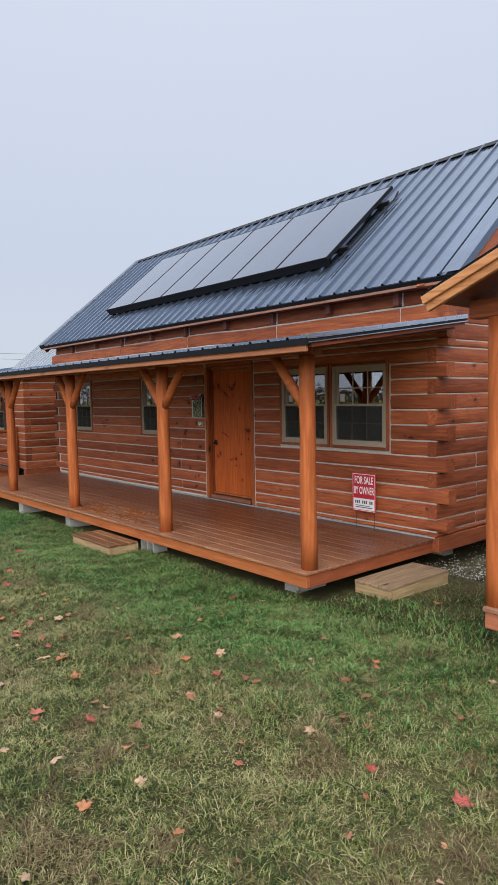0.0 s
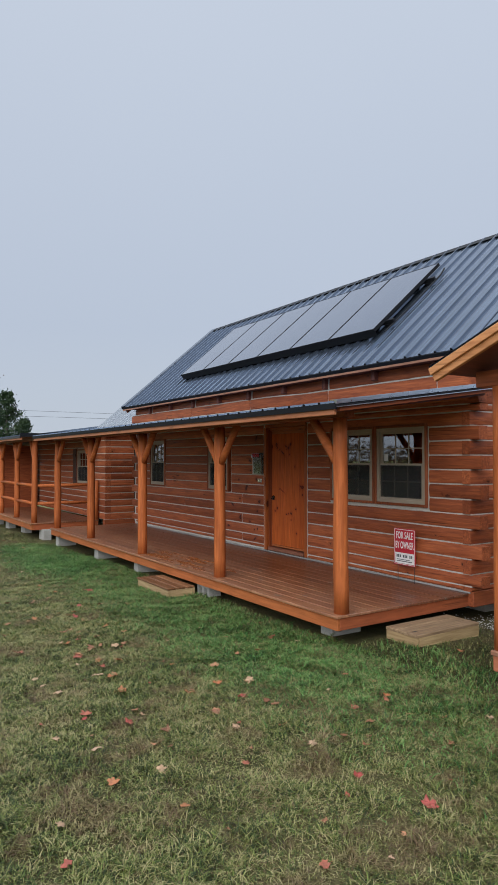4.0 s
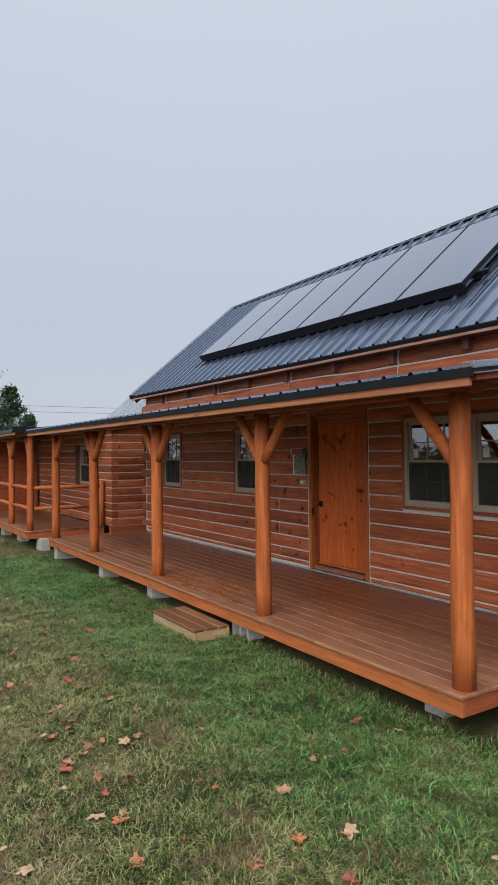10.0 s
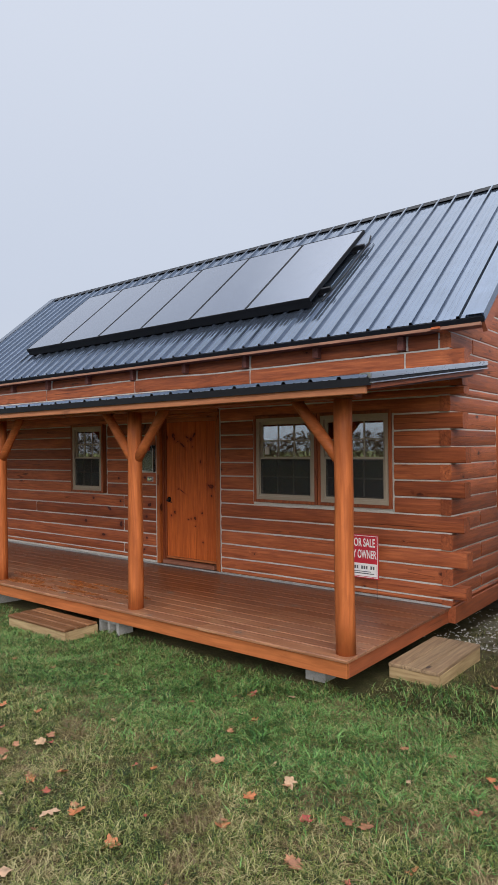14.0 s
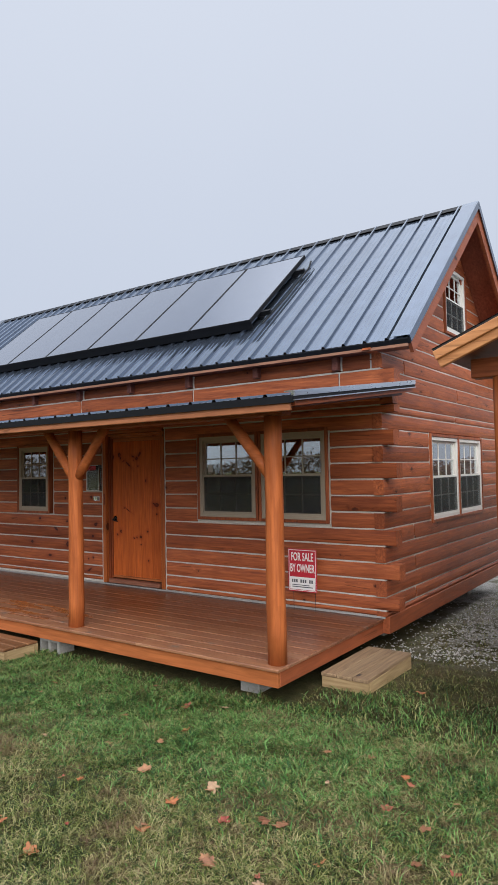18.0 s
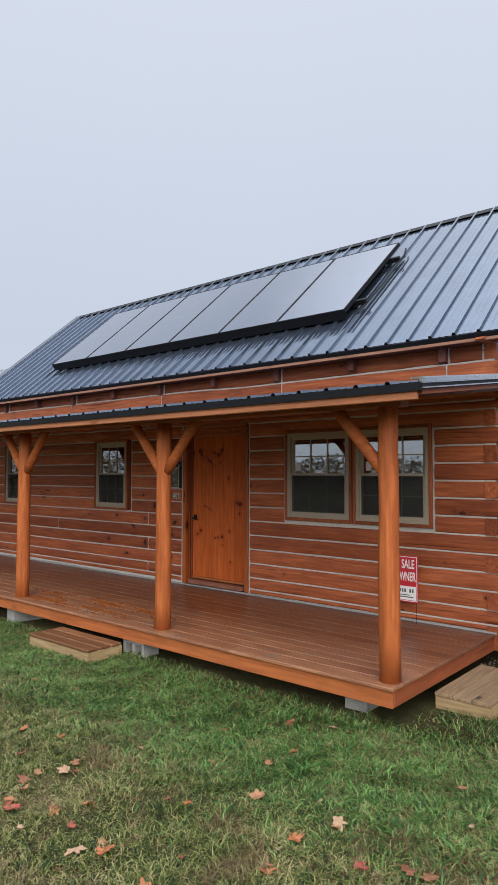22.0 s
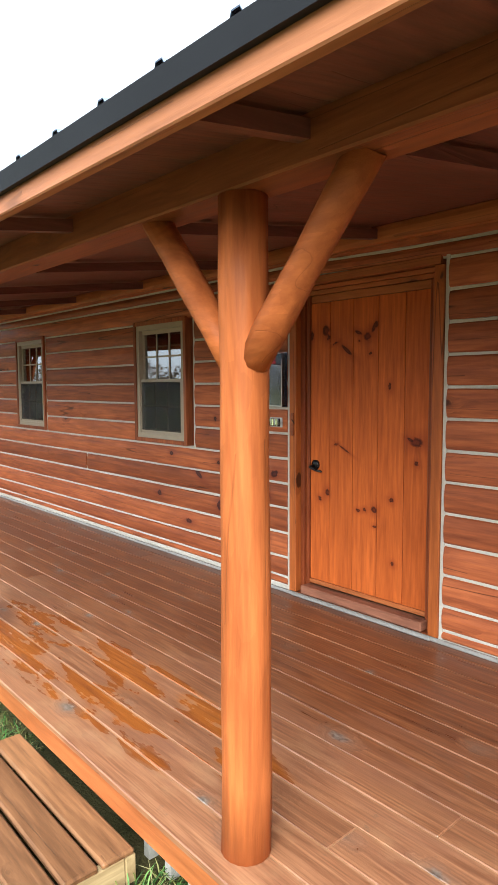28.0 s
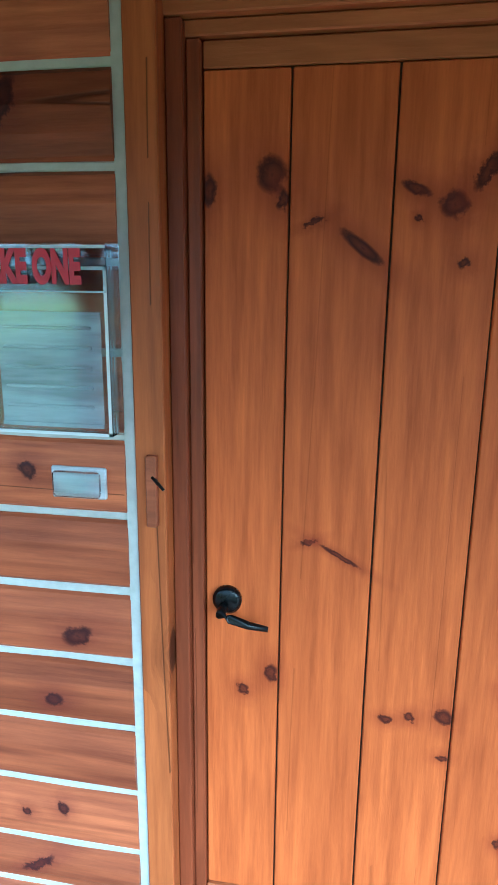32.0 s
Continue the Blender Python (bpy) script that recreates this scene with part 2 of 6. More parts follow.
# knots of the door planks and of the logs beside it: x, z, half width, half height, turn
DOOR_KNOTS = [(-3.974, 2.038, 0.0155, 0.0270, 0), (-3.853, 2.064, 0.0260, 0.0300, 0), (-3.833, 2.020, 0.0110, 0.0190, 0), (-3.681, 1.934, 0.0460, 0.0110, 38), (-3.773, 1.979, 0.0200, 0.0045, -25),
              (-3.590, 2.037, 0.0270, 0.0100, 25), (-3.522, 2.009, 0.0230, 0.0220, 0), (-3.469, 2.065, 0.0140, 0.0340, 35), (-3.582, 1.985, 0.0060, 0.0060, 0), (-3.496, 1.906, 0.0105, 0.0105, 0),
              (-3.762, 1.343, 0.0160, 0.0050, -20), (-3.697, 1.316, 0.0420, 0.0050, 28), (-3.899, 0.976, 0.0125, 0.0125, 0), (-3.836, 1.024, 0.0130, 0.0200, 0), (-3.580, 0.941, 0.0130, 0.0090, 0),
              (-3.531, 0.953, 0.0100, 0.0100, 0), (-3.460, 0.963, 0.0165, 0.0165, 0), (-3.457, 0.861, 0.0110, 0.0080, 0), (-3.354, 1.710, 0.0110, 0.0190, 0), (-3.165, 1.391, 0.0400, 0.0230, 0),
              (-3.207, 1.404, 0.0180, 0.0080, 20), (-3.162, 1.271, 0.0130, 0.0130, 0), (-3.334, 1.039, 0.0140, 0.0140, 0), (-3.319, 0.654, 0.0100, 0.0115, 0)]
LOG_KNOTS = [(-4.345, 2.187, 0.020, 0.046, 20), (-4.531, 1.633, 0.012, 0.010, 0), (-4.345, 1.487, 0.017, 0.016, 0), (-4.542, 1.804, 0.030, 0.017, 20), (-4.257, 1.111, 0.036, 0.020, -20),
             (-4.324, 0.943, 0.022, 0.017, 0), (-4.555, 0.750, 0.018, 0.014, 0), (-4.415, 0.624, 0.011, 0.010, 0), (-4.320, 0.647, 0.013, 0.013, 0), (-4.395, 0.473, 0.046, 0.011, -30),
             (-5.133, 1.022, 0.052, 0.016, 30), (-4.870, 1.134, 0.014, 0.014, 0), (-4.866, 0.804, 0.026, 0.034, 0), (-5.263, 0.625, 0.034, 0.018, 0), (-4.661, 1.330, 0.024, 0.050, 20),
             (-4.903, 1.466, 0.014, 0.014, 0), (-5.494, 1.159, 0.022, 0.015, 0), (-5.686, 0.805, 0.028, 0.020, 0)]
LOG_L, LOG_D = (0.472, 0.138, 0.053), (0.234, 0.060, 0.028)
M_LOG = wood("stained_log_wood", LOG_L, LOG_D, "x", flat="y", crack=0.9)
M_LOG_KNOTTY = wood("stained_log_wood_by_door", LOG_L, LOG_D, "x", flat="y", crack=0.9, knots=0.0, spots=LOG_KNOTS)
M_LOG_Y = wood("stained_log_wood_gable", LOG_L, LOG_D, "y", flat="x", crack=0.9)
M_LOG_Z = wood("stained_trim_wood", dim(LOG_L, 0.80), dim(LOG_D, 0.85), "z", knots=0.3)
M_POST = wood("oiled_post_wood", (0.485, 0.143, 0.044), (0.345, 0.090, 0.028), "z", rough=0.46, knots=0.42, fine=0.8, vary=0.12, crack=0.35, blotch=0.45, swirl=0.2, bump=0.5, facet=0.22, spec=0.16)
M_BRACE = wood("oiled_brace_wood", (0.485, 0.143, 0.044), (0.345, 0.090, 0.028), "x", rough=0.46, spec=0.16, knots=0.5, fine=0.8, vary=0.12, crack=0.25, blotch=0.5, swirl=0.2, bump=0.5, facet=0.3)
M_DOOR = wood("oiled_pine_door", (0.560, 0.133, 0.030), (0.388, 0.081, 0.019), "z", rough=0.48, knots=0.0, fine=1.3, vary=0.13, crack=0.25, spots=DOOR_KNOTS, blotch=0.3, rings=0.20, spec=0.15)
M_CASING = wood("oiled_pine_casing", (0.455, 0.126, 0.032), (0.283, 0.071, 0.019), "z", rough=0.42, knots=0.6, fine=0.9, vary=0.15, crack=0.9)
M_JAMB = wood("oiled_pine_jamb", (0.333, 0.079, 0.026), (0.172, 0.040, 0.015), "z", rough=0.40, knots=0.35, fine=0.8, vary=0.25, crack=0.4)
M_FASCIA = wood("oiled_pine_board", (0.465, 0.150, 0.051), (0.333, 0.099, 0.033), "x", rough=0.45, knots=0.5, vary=0.12)
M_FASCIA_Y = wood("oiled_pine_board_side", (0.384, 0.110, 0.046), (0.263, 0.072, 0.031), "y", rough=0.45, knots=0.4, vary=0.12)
M_BEAM = wood("stained_beam_wood", (0.384, 0.114, 0.047), (0.232, 0.064, 0.028), "x", knots=0.7, vary=0.15)
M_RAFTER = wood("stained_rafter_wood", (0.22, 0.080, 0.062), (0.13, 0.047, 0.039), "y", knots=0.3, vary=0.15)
M_EAVE = wood("faded_eave_board", (0.46, 0.185, 0.090), (0.33, 0.125, 0.058), "x", knots=0.2, vary=0.1)
M_SILL = wood("scuffed_sill_wood", (0.33, 0.140, 0.088), (0.20, 0.078, 0.050), "x", rough=0.6, knots=0.2, vary=0.1, blotch=0.7)
M_EAVE_OLD = wood("weathered_eave_board", (0.36, 0.185, 0.125), (0.25, 0.120, 0.080), "x", knots=0.2, vary=0.1)
M_SOFFIT = wood("red_stained_roof_board", (0.38, 0.105, 0.055), (0.25, 0.066, 0.036), "y", knots=0.3, vary=0.15)
M_LUMBER = wood("weathered_yellow_lumber", (0.46, 0.34, 0.19), (0.30, 0.20, 0.10), "x", rough=0.7, knots=0.5, vary=0.15)
M_LUMBER_Y = wood("weathered_yellow_lumber_side", (0.46, 0.34, 0.19), (0.30, 0.20, 0.10), "y", rough=0.7, knots=0.5, vary=0.15)
M_TREAD = wood("wet_brown_tread_wood", (0.29, 0.140, 0.066), (0.13, 0.058, 0.028), "x", rough=0.40, knots=0.6, vary=0.30)
M_TREAD_GREY = wood("greyed_tread_wood", (0.36, 0.25, 0.15), (0.22, 0.145, 0.090), "y", rough=0.6, knots=0.5, vary=0.2)


def deck_wood():
    """Deck boards: worn tan stain, grey weathered knots, and golden patches where rain soaks the boards by the step."""
    n = Net("stained_deck_wood")
    rnd = n.node("ShaderNodeObjectInfo").outputs["Random"]
    wob = n.node("ShaderNodeTexNoise", {"Vector": n.coords((18, 18, 18)), "Scale": 1.0, "Detail": 3.0})
    wv = n.node("ShaderNodeVectorMath", {0: wob.outputs["Color"], 1: (0.30, 0.30, 0.0), 2: n.coords((3.2, 5.5, 0.0))}, operation="MULTIPLY_ADD")
    v = n.node("ShaderNodeTexVoronoi", {"Vector": wv.outputs[0], "Scale": 1.0})
    rgb = n.node("ShaderNodeSeparateColor", {"Color": v.outputs["Color"]})
    pick = n.math("GREATER_THAN", rgb.outputs[0], 0.40)
    dist = n.math("DIVIDE", v.outputs["Distance"], n.math("MULTIPLY_ADD", rgb.outputs[1], 1.1, 0.40))
    knot = n.math("MULTIPLY", n.ramp(dist, [(0.06, (0.85,)), (0.13, (0.0,))]), pick)
    aura = n.math("MULTIPLY", n.ramp(dist, [(0.08, (0.75,)), (0.30, (0.0,))]), pick)
    shift = n.math("MULTIPLY", aura, 2.6)
    gv = n.node("ShaderNodeVectorMath", {0: n.coords((2.0, 34, 34)), 1: n.node("ShaderNodeCombineXYZ", {0: shift, 1: shift, 2: shift}).outputs[0]}, operation="ADD").outputs[0]
    grain = n.noise(gv, 1.0, 6.0, 0.62)
    lv = n.node("ShaderNodeVectorMath", {0: n.coords((0.5, 6.0, 6.0)), 1: n.node("ShaderNodeCombineXYZ", {0: n.math("MULTIPLY", aura, 0.35), 1: n.math("MULTIPLY", aura, 0.35), 2: 0.0}).outputs[0]}, operation="ADD").outputs[0]
    ring = n.math("MULTIPLY_ADD", n.math("SINE", n.math("MULTIPLY", n.noise(lv, 1.0, 2.0, 0.4), 80.0)), 0.5, 0.5)
    broad = n.noise(n.coords((1.1, 3.4, 3.4)), 1.0, 4.0, 0.6)
    fade = n.noise(n.coords((3.0, 7.0, 7.0)), 1.0, 5.0, 0.62)
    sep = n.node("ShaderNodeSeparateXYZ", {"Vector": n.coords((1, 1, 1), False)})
    # boards go from brown by the wall to lighter tan at the front
    frontward = n.ramp(n.math("ADD", n.math("MULTIPLY_ADD", sep.outputs["Y"], -1.0, 1.20), n.math("MULTIPLY_ADD", broad, 1.1, -0.55)), [(0.10, (0.0,)), (0.85, (1.0,))])
    inner_brown = n.ramp(grain, [(0.30, (0.090, 0.030, 0.014)), (0.50, (0.180, 0.064, 0.028)), (0.70, (0.270, 0.108, 0.048))])
    inner_brown = n.mix(n.math("MULTIPLY", n.ramp(ring, [(0.5, (0.0,)), (0.95, (1.0,))]), 0.42), inner_brown, (0.105, 0.036, 0.020))
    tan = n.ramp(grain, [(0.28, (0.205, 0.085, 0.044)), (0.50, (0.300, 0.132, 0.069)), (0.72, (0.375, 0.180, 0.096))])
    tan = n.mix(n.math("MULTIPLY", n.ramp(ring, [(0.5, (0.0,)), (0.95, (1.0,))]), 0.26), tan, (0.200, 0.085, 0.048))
    col = n.mix(frontward, inner_brown, tan)
    pores = n.noise(n.coords((5.0, 150.0, 150.0)), 1.0, 2.0, 0.5)
    col = n.mix(1.0, col, n.ramp(pores, [(0.36, (0.78, 0.74, 0.72)), (0.52, (1.0, 1.0, 1.0)), (0.66, (1.12, 1.12, 1.12))]), "MULTIPLY")
    col = n.mix(n.ramp(broad, [(0.50, (0.0,)), (0.68, (0.45,))]), col, (0.175, 0.072, 0.048))
    col = n.mix(n.math("MULTIPLY", n.ramp(fade, [(0.54, (0.0,)), (0.66, (0.40,))]), frontward), col, (0.420, 0.230, 0.125))
    col = n.mix(1.0, col, n.ramp(rnd, [(0.0, (0.78, 0.76, 0.76)), (0.5, (1.0, 1.0, 1.0)), (1.0, (1.14, 1.18, 1.20))]), "MULTIPLY")
    # rain-soaked patches near the step
    dx = n.math("DIVIDE", n.math("ADD", sep.outputs["X"], 3.95), 1.50)
    dy = n.math("DIVIDE", n.math("SUBTRACT", sep.outputs["Y"], 0.36), 0.30)
    far = n.math("ADD", n.math("MULTIPLY", dx, dx), n.math("MULTIPLY", dy, dy))
    near = n.math("SUBTRACT", 1.0, far, clamp=True)
    streak = n.noise(n.coords((2.3, 6.5, 6.5)), 1.0, 4.0, 0.6)
    soak = n.math("MULTIPLY_ADD", near, 0.11, n.math("MULTIPLY_ADD", rnd, 0.09, streak))
    wet = n.math("MULTIPLY", n.ramp(near, [(0.0, (0.0,)), (0.12, (1.0,))]), n.ramp(soak, [(0.575, (0.0,)), (0.630, (1.0,))]))
    amber = n.mix(n.ramp(grain, [(0.35, (0.0,)), (0.65, (1.0,))]), (0.20, 0.050, 0.010), (0.33, 0.096, 0.013))
    col = n.mix(n.math("MULTIPLY", wet, 0.90), col, amber)
    col = n.mix(n.math("MULTIPLY", aura, 0.55), col, (0.21, 0.14, 0.105))
    grey = n.ramp(n.noise(n.coords((40.0, 60.0, 60.0)), 1.0, 3.0), [(0.40, (0.070, 0.055, 0.048)), (0.60, (0.24, 0.22, 0.20))])
    col = n.mix(knot, col, grey)
    dirt = n.ramp(n.noise(n.coords((9.0, 14.0, 14.0), False), 1.0, 6.0, 0.7), [(0.62, (0.0,)), (0.72, (0.6,))])
    col = n.mix(dirt, col, (0.13, 0.085, 0.062))
    n.bump(n.math("ADD", grain, n.math("MULTIPLY", ring, 0.25)), 0.35, 0.004)
    return n.done(col, n.math("SUBTRACT", n.math("MULTIPLY_ADD", grain, 0.24, 0.20), n.math("MULTIPLY", wet, 0.08)), spec=0.72)


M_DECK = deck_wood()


def plain(name, color, rough=0.6, metal=0.0, var=0.15, scale=18.0, bump=0.15, spec=0.5, big=2.0):
    n = Net(name)
    f = n.noise(n.coords((1, 1, 1)), scale, 6.0)
    g = n.noise(n.coords((1, 1, 1)), big, 3.0)
    col = n.ramp(f, [(0.25, dim(color, 1 - var)), (0.75, dim(color, 1 + var))])
    col = n.mix(1.0, col, n.ramp(g, [(0.3, (1 - var, 1 - var, 1 - var)), (0.7, (1 + var * 0.6,) * 3)]), "MULTIPLY")
    n.bump(f, bump, 0.004)
    return n.done(col, n.math("MULTIPLY_ADD", f, 0.2, rough - 0.1), metal, spec)


# dark end grain; on the big cabin it paints shade in corner voids
M_END_AND_SHADE = plain("dark_end_grain_and_shade", (0.075, 0.034, 0.020), 0.8, var=0.3, scale=30)
M_CHINK = plain("pale_chinking", (0.51, 0.485, 0.450), 0.75, var=0.12, scale=40, bump=0.3)
M_CAULK = plain("grey_white_caulk", (0.31, 0.31, 0.31), 0.6, var=0.15, scale=40, bump=0.3)
M_GAP = plain("raw_board_edge", (0.40, 0.21, 0.115), 0.6, var=0.2, scale=25)
# near-black base: shade below decks and behind plank joints is in the colour
M_DARKGAP = plain("painted_shade_backing", (0.05, 0.03, 0.02), 0.9)
M_BLOCK = plain("concrete_block", (0.34, 0.335, 0.32), 0.9, var=0.18, scale=60, bump=0.6)
M_VINYL = plain("tan_vinyl", (0.36, 0.305, 0.24), 0.45, var=0.05)
M_VINYLW = plain("white_vinyl", (0.72, 0.71, 0.68), 0.45, var=0.05)
M_BLACK = plain("black_painted_metal", (0.012, 0.013, 0.017), 0.6, var=0.15, spec=0.18)
M_IRON = plain("dark_bronze", (0.018, 0.017, 0.018), 0.28, 0.7, var=0.1)
M_GALV = plain("galvanised_trim", (0.60, 0.62, 0.65), 0.30, 1.0, var=0.05, bump=0.02)
M_SIGNRED = plain("red_sign_ink", (0.50, 0.020, 0.040), 0.45, var=0.05)
M_SIGNWHITE = plain("white_sign_plastic", (0.78, 0.78, 0.78), 0.4, var=0.04)
M_INK = plain("grey_ink", (0.10, 0.10, 0.12), 0.6, var=0.05)
M_PAPER = plain("printed_paper", (0.66, 0.68, 0.70), 0.8, var=0.12, scale=9)
M_WIRE = plain("steel_wire", (0.06, 0.06, 0.065), 0.4, 0.8)
M_INSIDE = plain("unfinished_interior_pine", (0.30, 0.17, 0.08), 0.7)
M_CURTAIN = plain("white_curtain_cloth", (0.62, 0.62, 0.62), 0.9, var=0.08)


def roof_metal(name, color, rough):
    n = Net(name)
    co = n.coords((1, 1, 1), False)
    f = n.noise(co, 3.0, 4.0)
    streak = n.noise(n.coords((26.0, 1.2, 1.2), False), 1.0, 4.0)
    col = n.ramp(f, [(0.3, dim(color, 0.9)), (0.7, dim(color, 1.1))])
    col = n.mix(n.ramp(streak, [(0.45, (0.0,)), (0.75, (0.25,))]), col, dim(color, 1.5))
    n.bump(n.math("ADD", f, n.math("MULTIPLY", streak, 0.3)), 0.08, 0.01)
    return n.done(col, n.math("MULTIPLY_ADD", streak, 0.14, rough), 0.75, 0.6)


M_ROOF = roof_metal("charcoal_painted_steel", (0.105, 0.135, 0.190), 0.07)
M_ROOF_PALE = roof_metal("pale_grey_steel", (0.30, 0.325, 0.36), 0.22)
M_SHUTTER_DARK = wood("dark_shutter_wood", (0.10, 0.060, 0.055), (0.06, 0.036, 0.034), "z", rough=0.55, knots=0.2, vary=0.1)
M_ROOF_EDGE = roof_metal("black_steel_trim", (0.022, 0.025, 0.030), 0.30)


def glass_plain(name, tint, rough=0.02, alpha=0.2):
    n = Net(name)
    tr = n.node("ShaderNodeBsdfTransparent")
    tr.inputs["Color"].default_value = (*tint, 1)
    gl = n.node("ShaderNodeBsdfGlossy")
    gl.inputs["Roughness"].default_value = rough
    gl.inputs["Color"].default_value = (0.95, 0.97, 1.0, 1)
    fr = n.node("ShaderNodeFresnel", {"IOR": 1.55})
    mx = n.node("ShaderNodeMixShader")
    n.put(mx.inputs[0], n.math("MULTIPLY_ADD", fr.outputs[0], 1.3, alpha, clamp=True))
    n.t.links.new(tr.outputs[0], mx.inputs[1])
    n.t.links.new(gl.outputs[0], mx.inputs[2])
    n.t.links.new(mx.outputs[0], n.out.inputs["Surface"])
    n.t.nodes.remove(n.bsdf)
    return n.mat


M_GLASS = glass_plain("window_glass", (0.80, 0.86, 0.84))
M_THIN_ACRYLIC = glass_plain("thin_clear_acrylic", (0.98, 0.985, 0.99), 0.05, -0.045)
M_ACRYLIC = glass_plain("clear_acrylic", (0.95, 0.965, 0.975), 0.09, 0.02)


def screen_mesh():
    n = Net("insect_screen")
    n.done((0.018, 0.020, 0.022), 0.8)
    tr = n.node("ShaderNodeBsdfTransparent")
    mx = n.node("ShaderNodeMixShader")
    mx.inputs[0].default_value = 0.58
    n.t.links.new(tr.outputs[0], mx.inputs[1])
    n.t.links.new(n.bsdf.outputs[0], mx.inputs[2])
    n.t.links.new(mx.outputs[0], n.out.inputs["Surface"])
    return n.mat


M_SCREEN = screen_mesh()


def solar_glass():
    n = Net("solar_cell_glass")
    co = n.coords((1, 1, 1))
    f = n.noise(co, 5.0, 3.0)
    n.bsdf.inputs["Coat Weight"].default_value = 1.0
    n.bsdf.inputs["Coat Roughness"].default_value = 0.05
    return n.done(n.ramp(f, [(0.3, (0.092, 0.122, 0.195)), (0.7, (0.108, 0.140, 0.212))]), 0.14, 0.7, 0.8)


M_SOLAR = solar_glass()


def ground_mat():
    n = Net("lawn_soil")
    co = n.coords((1, 1, 1), False)
    a = n.noise(co, 0.55, 5.0)
    b = n.noise(co, 3.0, 6.0, 0.7)
    c = n.noise(co, 60.0, 4.0, 0.7)
    col = n.ramp(b, [(0.30, (0.026, 0.030, 0.010)), (0.50, (0.050, 0.048, 0.018)), (0.70, (0.088, 0.062, 0.030))])
    col = n.mix(n.ramp(a, [(0.40, (0.0,)), (0.62, (0.6,))]), col, (0.175, 0.150, 0.075))
    col = n.mix(1.0, col, n.ramp(c, [(0.25, (0.45, 0.45, 0.45)), (0.75, (1.35, 1.35, 1.3))]), "MULTIPLY")
    sep = n.node("ShaderNodeSeparateXYZ", {"Vector": co})
    # worn gravelly strip beside the end wall
    gx = n.math("SUBTRACT", 1.0, n.math("ABSOLUTE", n.math("DIVIDE", n.math("SUBTRACT", sep.outputs["X"], 0.75), 0.95)), clamp=True)
    gy = n.math("MULTIPLY", n.math("SUBTRACT", sep.outputs["Y"], 1.5), 0.5, clamp=True)
    gm = n.math("MULTIPLY", n.math("MULTIPLY", gx, gy), n.ramp(n.noise(co, 5.0, 4.0), [(0.43, (0.0,)), (0.52, (1.0,))]))
    gm = n.math("MAXIMUM", gm, n.math("MULTIPLY", n.math("MULTIPLY", n.math("MULTIPLY", n.math("SUBTRACT", sep.outputs["Y"], 3.2), 0.5, clamp=True), n.math("LESS_THAN", n.math("ABSOLUTE", n.math("ADD", sep.outputs["X"], 2.0)), 8.0)), n.ramp(n.noise(co, 2.4, 5.0, 0.7), [(0.38, (0.15,)), (0.55, (0.95,))])))
    col = n.mix(gm, col, n.ramp(n.noise(co, 90.0, 3.0), [(0.35, (0.18, 0.165, 0.145)), (0.65, (0.52, 0.50, 0.47))]))
    # the mown field further off is lighter and yellower
    out = n.math("MAXIMUM", n.math("MULTIPLY", n.math("SUBTRACT", sep.outputs["Y"], 27.0), 0.16), n.math("MULTIPLY", n.math("SUBTRACT", -13.0, sep.outputs["X"]), 0.12), clamp=True)
    field = n.ramp(b, [(0.30, (0.130, 0.150, 0.045)), (0.50, (0.190, 0.200, 0.070)), (0.70, (0.250, 0.225, 0.105))])
    col = n.mix(out, col, field)
    n.bump(n.math("ADD", c, b), 0.8, 0.03)
    return n.done(col, 0.95, spec=0.15)


M_GROUND = ground_mat()


def blade_mat(name, stops, worn=False):
    n = Net(name)
    g = n.node("ShaderNodeNewGeometry")
    r = g.outputs["Random Per Island"]
    pos = n.node("ShaderNodeMapping", {"Vector": n.node("ShaderNodeTexCoord").outputs["Object"]})
    f = n.math("ADD", n.math("MULTIPLY", n.noise(pos.outputs[0], 1.3, 5.0, 0.65), 0.55), n.math("MULTIPLY", n.noise(pos.outputs[0], 17.0, 3.0, 0.6), 0.45))
    k = n.math("ADD", n.math("MULTIPLY_ADD", r, 1.20, -0.18), n.math("MULTIPLY", n.math("SUBTRACT", f, 0.5), 3.1), clamp=False)
    col = n.ramp(n.math("ADD", k, 0.06, clamp=True), stops)
    if worn:
        bare = n.noise(pos.outputs[0], 2.1, 4.0, 0.7)
        col = n.mix(n.math("MULTIPLY", n.ramp(bare, [(0.52, (0.0,)), (0.60, (0.9,))]), n.ramp(r, [(0.2, (1.0,)), (0.8, (0.35,))])), col, (0.135, 0.082, 0.045))
    return n.done(col, 0.55, spec=0.3)


M_GRASS = blade_mat("lawn_grass_blades", [(0.0, (0.010, 0.024, 0.004)), (0.25, (0.044, 0.076, 0.011)), (0.50, (0.128, 0.160, 0.034)), (0.76, (0.205, 0.210, 0.068)), (1.0, (0.325, 0.290, 0.140))], worn=True)
M_CLOVER = blade_mat("lush_grass_blades", [(0.0, (0.014, 0.054, 0.011)), (0.5, (0.060, 0.172, 0.034)), (1.0, (0.160, 0.292, 0.085))])
M_THATCH = blade_mat("dry_thatch", [(0.0, (0.070, 0.044, 0.024)), (0.5, (0.150, 0.105, 0.052)), (1.0, (0.290, 0.220, 0.115))])
M_CEDAR = blade_mat("cedar_needles", [(0.0, (0.012, 0.030, 0.014)), (0.5, (0.024, 0.050, 0.022)), (1.0, (0.045, 0.075, 0.030))])
